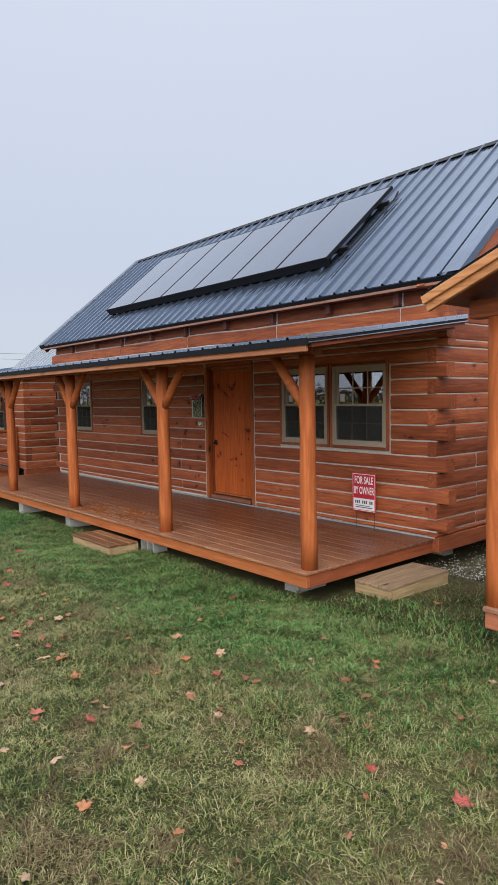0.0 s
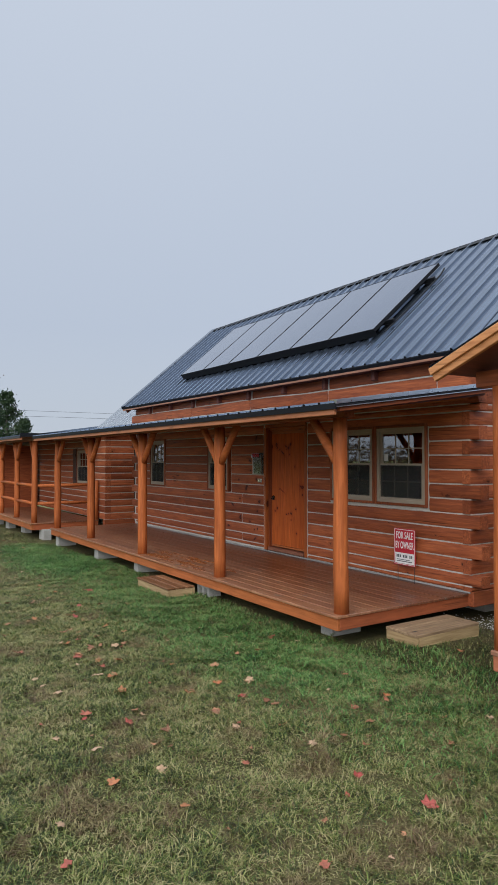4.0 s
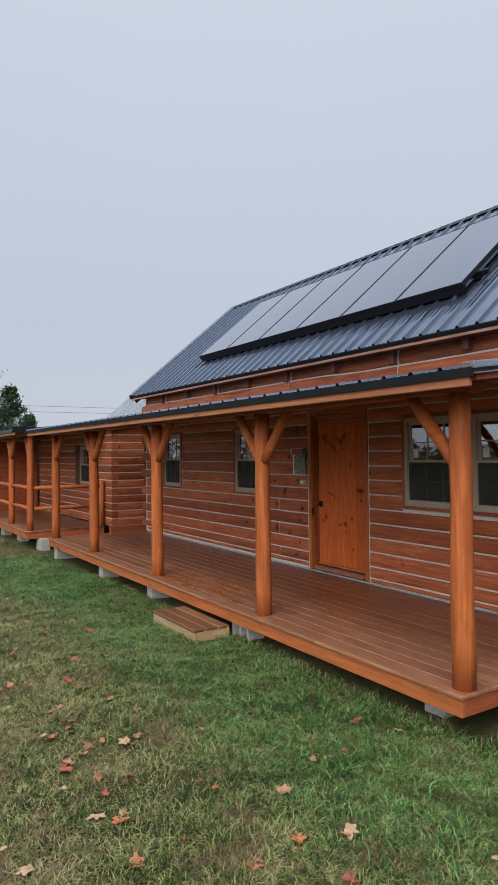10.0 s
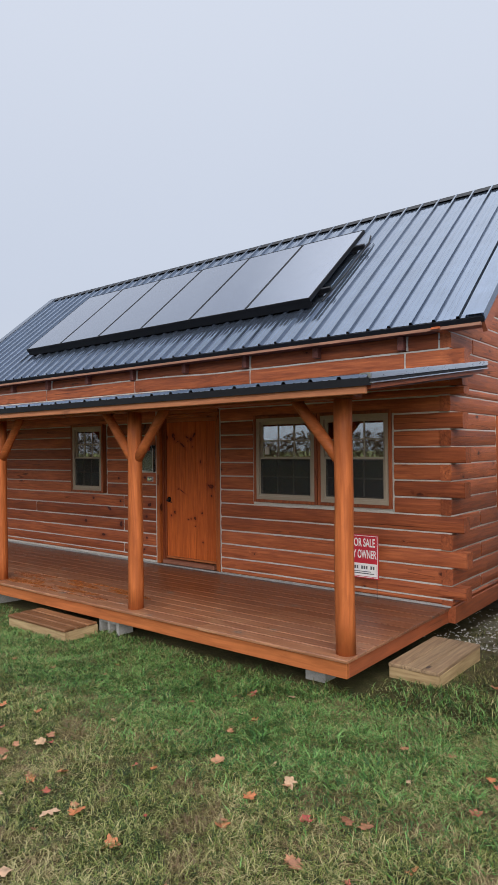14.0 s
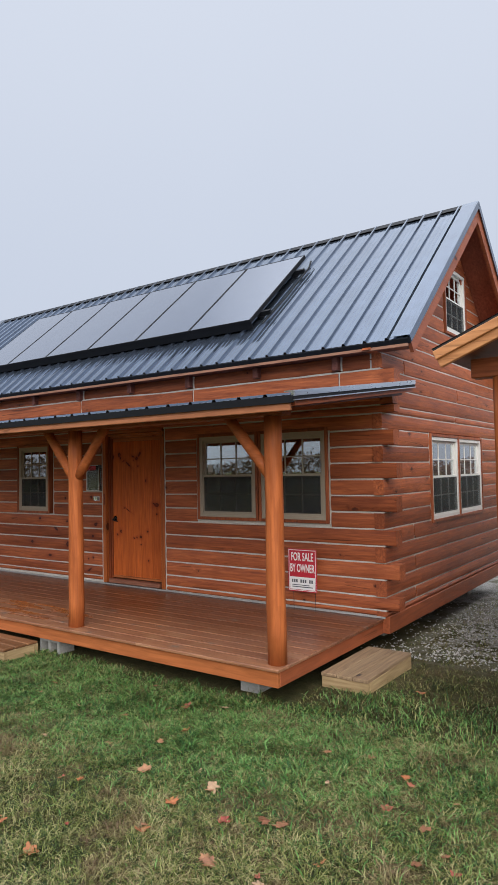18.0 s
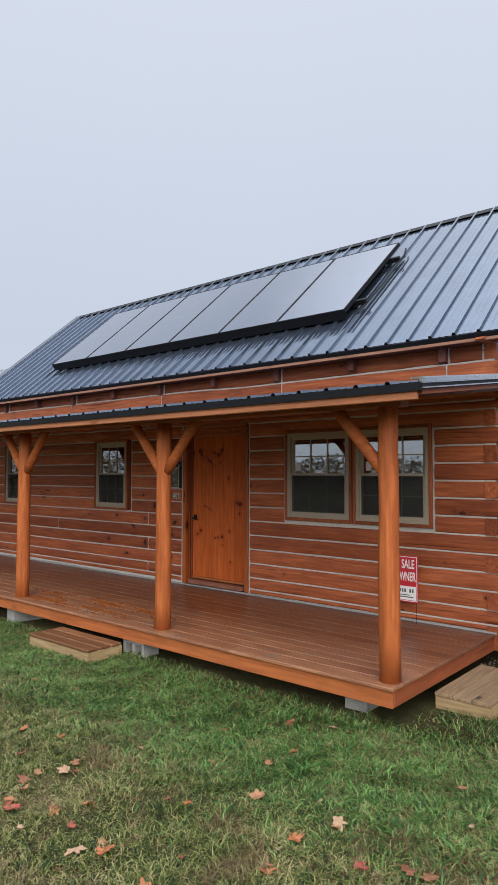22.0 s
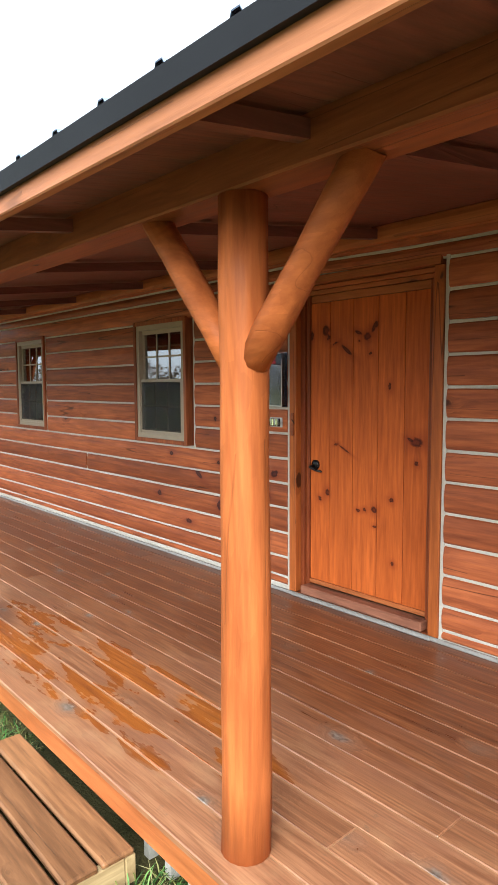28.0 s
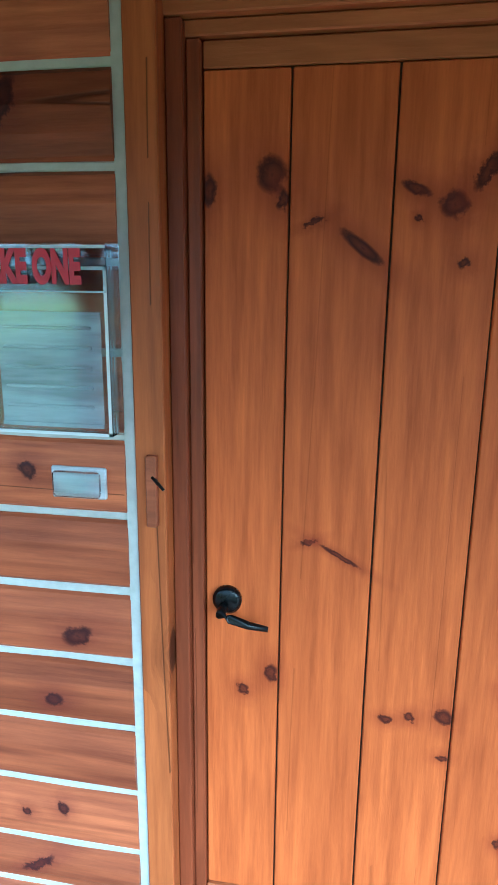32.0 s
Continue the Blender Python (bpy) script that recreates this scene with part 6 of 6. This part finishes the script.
def conifer(x, y, h, w, seed, label="dark green cedar tree with ragged outline"):
    rr = random.Random(seed)
    zb = ground_z(x, y) - 0.1
    t = base("cedar_tree", x, y, zb, label, "tree")
    part("trunk", sweep([(x, y, zb), (x + 0.05, y, zb + h * 0.5), (x, y, zb + h * 0.97)], [h * 0.018, h * 0.012, 0.02], 7), M_BARK, t)
    v, f = [], []
    for i in range(150):
        fz = rr.uniform(0.06, 0.98) ** 0.9
        a = rr.uniform(0, 2 * math.pi)
        ln = w * 0.5 * (1 - fz) ** 0.75 * rr.uniform(0.6, 1.18) + 0.15
        d = Vector((math.cos(a), math.sin(a), rr.uniform(0.15, 0.6)))
        for q in range(46):
            k = rr.random() ** 0.6
            o = Vector((x, y, zb + fz * h)) + d * ln * k + Vector((rr.gauss(0, 0.10), rr.gauss(0, 0.10), rr.gauss(0, 0.10))) * (0.5 + w * 0.12)
            n1 = Vector((rr.uniform(-1, 1), rr.uniform(-1, 1), rr.uniform(-0.4, 1))).normalized()
            n2 = n1.orthogonal().normalized()
            s = 0.10 * rr.uniform(0.7, 1.6) * (0.6 + w * 0.1)
            j = len(v)
            v += [tuple(o - n2 * s * 0.4), tuple(o + n2 * s * 0.4), tuple(o + n1 * s * 1.6)]
            f.append((j, j + 1, j + 2))
    tagged(part("crown", mesh_of("crown", v, f), M_CEDAR, t), kind="stuff")


def along(eye, way, d):
    return eye[0] + way[0] * d, eye[1] + way[1] * d


E1 = (3.69, -3.76)
cx, cy = along(E1, (-0.972, 0.212), 62)
conifer(cx, cy, 8.4, 6.4, 1)
cx, cy = along(E1, (-0.980, 0.190), 64)
conifer(cx, cy, 7.0, 6.4, 2)
cx, cy = along(E1, (-0.969, 0.236), 66)
conifer(cx, cy, 6.2, 4.6, 3)
cx, cy = along(E1, (-0.985, 0.146), 68)
limb_tree("bare_tree", cx, cy, 13.0, 5, "bare grey autumn tree with fine twigs", M_RUSTLEAF, 700, 0.07, 0.95)
cx, cy = along(E1, (-0.981, 0.172), 78)
limb_tree("autumn_tree", cx, cy, 9.0, 8, "rusty red autumn tree half bare", M_RUSTLEAF, 14000, 0.09)
for i, (dd, dist) in enumerate(((0.120, 72), (0.108, 66), (0.094, 70), (0.080, 64), (0.066, 72), (0.050, 68), (0.025, 68), (-0.02, 74), (-0.07, 70))):
    cx, cy = along(E1, (-math.sqrt(1 - dd * dd), dd), dist)
    limb_tree("autumn_tree", cx, cy, 10.5 + (i % 3), 20 + i, "brown autumn tree half bare beyond the road", M_RUSTLEAF, 13000, 0.09, 0.7)
E2 = (2.71, -4.16)
for i, (ang, dist, hh) in enumerate(((-0.206, 58, 8.5), (-0.178, 66, 9.5), (-0.235, 74, 9.0), (-0.15, 80, 9.0))):
    cx, cy = along(E2, (ang, math.sqrt(1 - ang * ang)), dist)
    limb_tree("autumn_tree", cx, cy, hh, 40 + i, "yellow-green autumn tree beyond the lawn", M_YELLOWLEAF, 9000, 0.09)


def far_woods():
    v, f = [], []
    rr = random.Random(99)
    for i in range(70000):
        a = rr.uniform(0, 2 * math.pi)
        d = rr.uniform(125, 160)
        h = 5.5 + 1.6 * math.sin(a * 9) + 1.2 * math.sin(a * 23 + 1) + rr.uniform(-1, 1)
        o = Vector((d * math.cos(a), d * math.sin(a), -0.5 + h * rr.random() ** 0.8))
        n1 = Vector((rr.uniform(-1, 1), rr.uniform(-1, 1), rr.uniform(-1, 1))).normalized()
        n2 = n1.orthogonal().normalized()
        s = rr.uniform(0.2, 0.6)
        j = len(v)
        v += [tuple(o - n1 * s), tuple(o + n2 * s * 0.7), tuple(o + n1 * s), tuple(o - n2 * s * 0.7)]
        f.append((j, j + 1, j + 2, j + 3))
    tagged(part("far_woods", mesh_of("far_woods", v, f), M_RUSTLEAF), "distant brown autumn woods on the horizon", "woods", kind="stuff")


far_woods()
pcx, pcy = along(E1, (-0.991, 0.1331), 47)
pole = base("utility_pole", pcx, pcy, ground_z(pcx, pcy) - 0.05, "pale weathered wooden utility pole beside the road", "pole")
part("shaft", sweep([(pcx, pcy, -0.45), (pcx + 0.02, pcy + 0.12, 3.5), (pcx + 0.04, pcy + 0.26, 7.4)], [0.13, 0.11, 0.085], 12), M_POLE, pole, smooth=True)
for k, z in enumerate((4.9, 5.3)):
    pts = [(pcx + 0.1, pcy - 60 + 12 * i, z + 0.5 * ((i - 5) / 5) ** 2 * 0.6) for i in range(11)]
    wob = part("power_line", sweep(pts, [0.012] * 11, 4), M_WIRE)
    tagged(wob, "thin dark overhead cable between distant poles", "cable", "overhead cables")


# ---- fallen leaves ----
def leaf_mesh(seed, size):
    rr = random.Random(seed)
    bm = bmesh.new()
    curl, cup = rr.uniform(0.15, 0.8), rr.uniform(-0.3, 0.5)

    def lift(px, py):
        return (px * size, py * size, size * (0.12 + curl * px * px * 0.9 + cup * py * py * 0.5 + 0.05 * math.sin(7 * px + seed)))
    centre = bm.verts.new(lift(0, 0.0))
    rim = []
    lobes = 5
    for i in range(lobes * 4):
        a = -math.pi * 0.5 + 2 * math.pi * (i + 0.5) / (lobes * 4)
        k = i % 4
        r = (0.68, 0.86, 1.0, 0.84)[k] * rr.uniform(0.72, 1.2)
        if abs(a + math.pi / 2) < 0.5:
            r *= 0.55
        rim.append(bm.verts.new(lift(r * 0.55 * math.cos(a), r * 0.55 * math.sin(a))))
    for i in range(len(rim)):
        bm.faces.new((centre, rim[i], rim[(i + 1) % len(rim)]))
    s0 = bm.verts.new(lift(-0.012, -0.2))
    s1 = bm.verts.new(lift(0.012, -0.2))
    s2 = bm.verts.new(lift(0.03, -0.75))
    bm.faces.new((s0, s1, s2))
    r = bmesh.ops.extrude_face_region(bm, geom=bm.faces[:])
    bmesh.ops.translate(bm, verts=[g for g in r["geom"] if isinstance(g, bmesh.types.BMVert)], vec=(0, 0, 0.0012))
    me = bpy.data.meshes.new("fallen_leaf")
    bm.to_mesh(me)
    bm.free()
    return me


LEAF_LABEL = ("curled red maple leaf lying on the grass", "orange maple leaf lying on the grass", "curled brown maple leaf on the grass", "pale tan maple leaf lying on the grass")
leaf_meshes = []
for c in range(4):
    for s in range(3):
        me = leaf_mesh(c * 10 + s, 0.060 + 0.010 * s)
        me.materials.append(M_LEAF[c])
        leaf_meshes.append(me)


def fallen(x, y, c, s=1.0, rr=R):
    ob = new("fallen_leaf", leaf_meshes[c * 3 + rr.randrange(3)])
    ob.matrix_basis = pose(x, y, ground_z(x, y) + 0.014 + 0.008 * rr.random(), rr.uniform(-18, 18), rr.uniform(-18, 18), rr.uniform(0, 360)) @ Matrix.Diagonal((s, s, s, 1))
    tagged(ob, LEAF_LABEL[c], "leaf", "fallen maple leaves on the lawn")


SEEN = [(0.573, -2.287, 3), (0.917, -2.755, 3), (2.029, -1.591, 0), (2.477, -1.489, 0), (1.545, -2.05, 0), (1.084, -1.831, 3), (0.888, -2.261, 2), (-0.851, -2.098, 2), (-0.389, -2.133, 2),
        (-1.089, -2.209, 1), (1.56, -1.546, 3), (0.826, -1.398, 2), (-0.30, -0.72, 1), (0.364, -2.634, 0), (0.757, -1.801, 2), (0.65, -2.428, 0), (1.352, -2.806, 1), (1.53, -1.02, 2),
        (-0.599, -2.733, 3), (-0.398, -2.722, 3), (-0.164, -2.667, 3), (-0.312, -2.175, 1), (-0.808, -2.119, 1), (-1.048, -2.241, 0), (0.44, -2.667, 0), (0.767, -1.814, 2), (0.79, -1.377, 2),
        (1.101, -1.847, 3), (-2.514, -1.828, 0), (-3.693, -1.748, 2), (-3.478, -2.015, 2), (-1.18, -1.812, 3), (0.909, -1.379, 2), (0.377, -1.265, 3), (0.171, -1.145, 3), (1.247, -0.575, 1),
        (-0.33, -0.222, 3), (-0.618, -0.345, 0), (-1.165, -0.107, 2), (0.82, 0.815, 1), (-1.123, -1.786, 0), (-0.989, -2.222, 0), (-2.443, -1.795, 0), (-3.016, -1.973, 3), (-2.959, -1.58, 0),
        (1.945, -0.275, 3), (2.232, -0.361, 0), (1.228, -1.541, 1), (0.383, -1.299, 2), (0.802, -1.835, 2)]
for x, y, c in SEEN:
    fallen(x, y, c, R.uniform(0.75, 1.1))
for i in range(36):
    fallen(R.gauss(-1.6, 1.3), min(-0.9, R.gauss(-2.2, 0.6)), R.choice((0, 0, 1, 1, 1, 2, 3)), R.uniform(0.7, 1.15))
for i in range(235):
    x, y = R.uniform(-13, 3.5), -0.4 - abs(R.gauss(0, 2.6))
    if -4.1 < x < -3.0 and y > -0.5:
        continue
    fallen(x, y, R.choice((2, 2, 2, 2, 3, 3, 1, 0)), R.uniform(0.4, 0.95))


# ---- grass and gravel ----
def grass(name, material, spots, height, width, label, seed, lie=1.0):
    """Many bent blades in one mesh; spots is an array of x, y."""
    g = np.random.default_rng(seed)
    n = len(spots)
    zz = -0.014 * np.maximum(0.0, -3.0 - spots[:, 0]) - 0.022 * np.maximum(0.0, spots[:, 1] - 0.3)
    zz = np.maximum(zz, -0.42) + 0.018 * np.sin(1.3 * spots[:, 0] + 0.6 * spots[:, 1]) * np.cos(0.9 * spots[:, 1] - 0.5 * spots[:, 0])
    a = g.uniform(0, 2 * np.pi, n)
    b = a + np.pi / 2 + g.normal(0, 0.4, n)
    # uneven clumps a hand's breadth across
    cells = np.random.default_rng(77).uniform(0.40, 1.45, (256, 256))
    u, v = spots[:, 0] * 9.0 + 400.0, spots[:, 1] * 9.0 + 400.0
    iu, iv = np.floor(u).astype(int), np.floor(v).astype(int)
    fu, fv = u - iu, v - iv
    clump = (cells[iu % 256, iv % 256] * (1 - fu) + cells[(iu + 1) % 256, iv % 256] * fu) * (1 - fv) + (cells[iu % 256, (iv + 1) % 256] * (1 - fu) + cells[(iu + 1) % 256, (iv + 1) % 256] * fu) * fv
    h = height * g.uniform(0.45, 1.25, n) * clump
    w = width * g.uniform(0.7, 1.3, n)
    lean = h * g.uniform(0.4, 2.2, n) * lie
    root = np.stack([spots[:, 0], spots[:, 1], zz - 0.008], 1)
    side = np.stack([np.cos(a) * w, np.sin(a) * w, np.zeros(n)], 1)
    out = np.stack([np.cos(b), np.sin(b), np.zeros(n)], 1)
    up = np.array([0, 0, 1.0])
    mid = root + out * (lean * 0.35)[:, None] + up * (h * 0.62)[:, None]
    tip = root + out * lean[:, None] + up * (h * g.uniform(0.55, 1.0, n))[:, None]
    vv = np.stack([root - side / 2, root + side / 2, mid + side * 0.42, mid - side * 0.42, tip], 1).reshape(-1, 3)
    me = bpy.data.meshes.new(name)
    me.vertices.add(n * 5)
    me.vertices.foreach_set("co", vv.astype(np.float32).ravel())
    idx = np.arange(n)[:, None] * 5
    loops = np.concatenate([idx + np.array([[0, 1, 2, 3]]), idx + np.array([[3, 2, 4]])], 1).ravel()
    me.loops.add(n * 7)
    me.loops.foreach_set("vertex_index", loops.astype(np.int32))
    me.polygons.add(n * 2)
    starts = (np.arange(n)[:, None] * 7 + np.array([[0, 4]])).ravel()
    me.polygons.foreach_set("loop_start", starts.astype(np.int32))
    me.update(calc_edges=True)
    me.validate()
    ob = part(name, me, material)
    tagged(ob, label, "grass", kind="stuff")


def scatter(seed, n, x0, x1, y0, y1):
    g = np.random.default_rng(seed)
    p = np.stack([g.uniform(x0, x1, n) + g.normal(0, 0.35, n), g.uniform(y0, y1, n) - np.abs(g.normal(0, 0.35, n))], 1)
    bad = (p[:, 0] > -10.0) & (p[:, 0] < 0.03) & (p[:, 1] > 0.16)
    bad |= (p[:, 0] > -3.92) & (p[:, 0] < -2.88) & (p[:, 1] > -0.42)
    bad |= (p[:, 0] > 0.0) & (p[:, 0] < 0.46) & (p[:, 1] > 0.63) & (p[:, 1] < 1.58)
    bad |= (p[:, 0] > -24.0) & (p[:, 0] < -10.9) & (p[:, 1] > 0.2)
    bad |= (p[:, 0] > 1.75) & (p[:, 0] < 5.0) & (p[:, 1] > 0.35)
    bad |= (p[:, 0] > 0.0) & (p[:, 0] < 1.7) & (p[:, 1] > 1.6) & (g.uniform(0, 1, n) < 0.45)
    return p[~bad]


grass("lawn_grass", M_GRASS, np.concatenate([scatter(1, 400000, -5.2, 4.4, -3.7, 0.2), scatter(2, 80000, -13, -4.5, -5.5, 0.3), scatter(3, 30000, 0.0, 2.2, 0.1, 7.0)]), 0.044, 0.0050, "patchy green and straw-coloured mown grass", 4)
grass("lush_grass", M_CLOVER, np.concatenate([scatter(5, 58000, -9.9, 0.9, -1.00, 0.16), scatter(6, 3500, 0.3, 2.1, -0.5, 1.0), scatter(11, 14000, -2.5, 2.3, -1.0, 0.15)]), 0.052, 0.0064, "lush green grass along the deck", 7)
clumps = np.random.default_rng(31).uniform((-6.0, -3.9), (4.4, 0.0), (520, 2))
tufts = np.repeat(clumps, 150, axis=0) + np.random.default_rng(32).normal(0, 0.085, (520 * 150, 2)) * np.repeat(np.random.default_rng(33).uniform(0.5, 1.6, (520, 1)), 150, axis=0)
tufts = tufts[(tufts[:, 1] < -0.05) & ~((tufts[:, 0] > -3.95) & (tufts[:, 0] < -2.98) & (tufts[:, 1] > -0.45))]
grass("dry_thatch", M_THATCH, tufts, 0.030, 0.0042, "dead straw-brown thatch lying among the grass", 34, lie=2.4)
grass("far_grass", M_GRASS, np.concatenate([scatter(8, 90000, -34, -8, -14, 0.1), scatter(9, 9000, 4.4, 9.0, -3.5, 0.3)]), 0.055, 0.012, "mown autumn lawn further off", 10)


def gravel():
    rr = random.Random(5)
    v, f = [], []
    for i in range(4200):
        x = rr.gauss(0.62, 0.40)
        y = rr.uniform(1.9, 7.5)
        if x < 0.15 and y < 2:
            continue
        s = rr.uniform(0.004, 0.017)
        z = ground_z(x, y) + 0.002
        j = len(v)
        for dx, dy, dz in ((1, 0, 0), (0.2, 0.9, 0), (-0.9, 0.4, 0), (-0.5, -0.8, 0), (0.5, -0.7, 0), (0.1, 0.1, 0.8)):
            v.append((x + dx * s * rr.uniform(0.7, 1.2), y + dy * s * rr.uniform(0.7, 1.2), z + dz * s))
        f += [(j + q, j + (q + 1) % 5, j + 5) for q in range(5)]
    tagged(part("gravel", mesh_of("gravel", v, f), M_GRAVEL), "pale gravel stones strewn beside the end wall", "gravel", kind="stuff")


gravel()
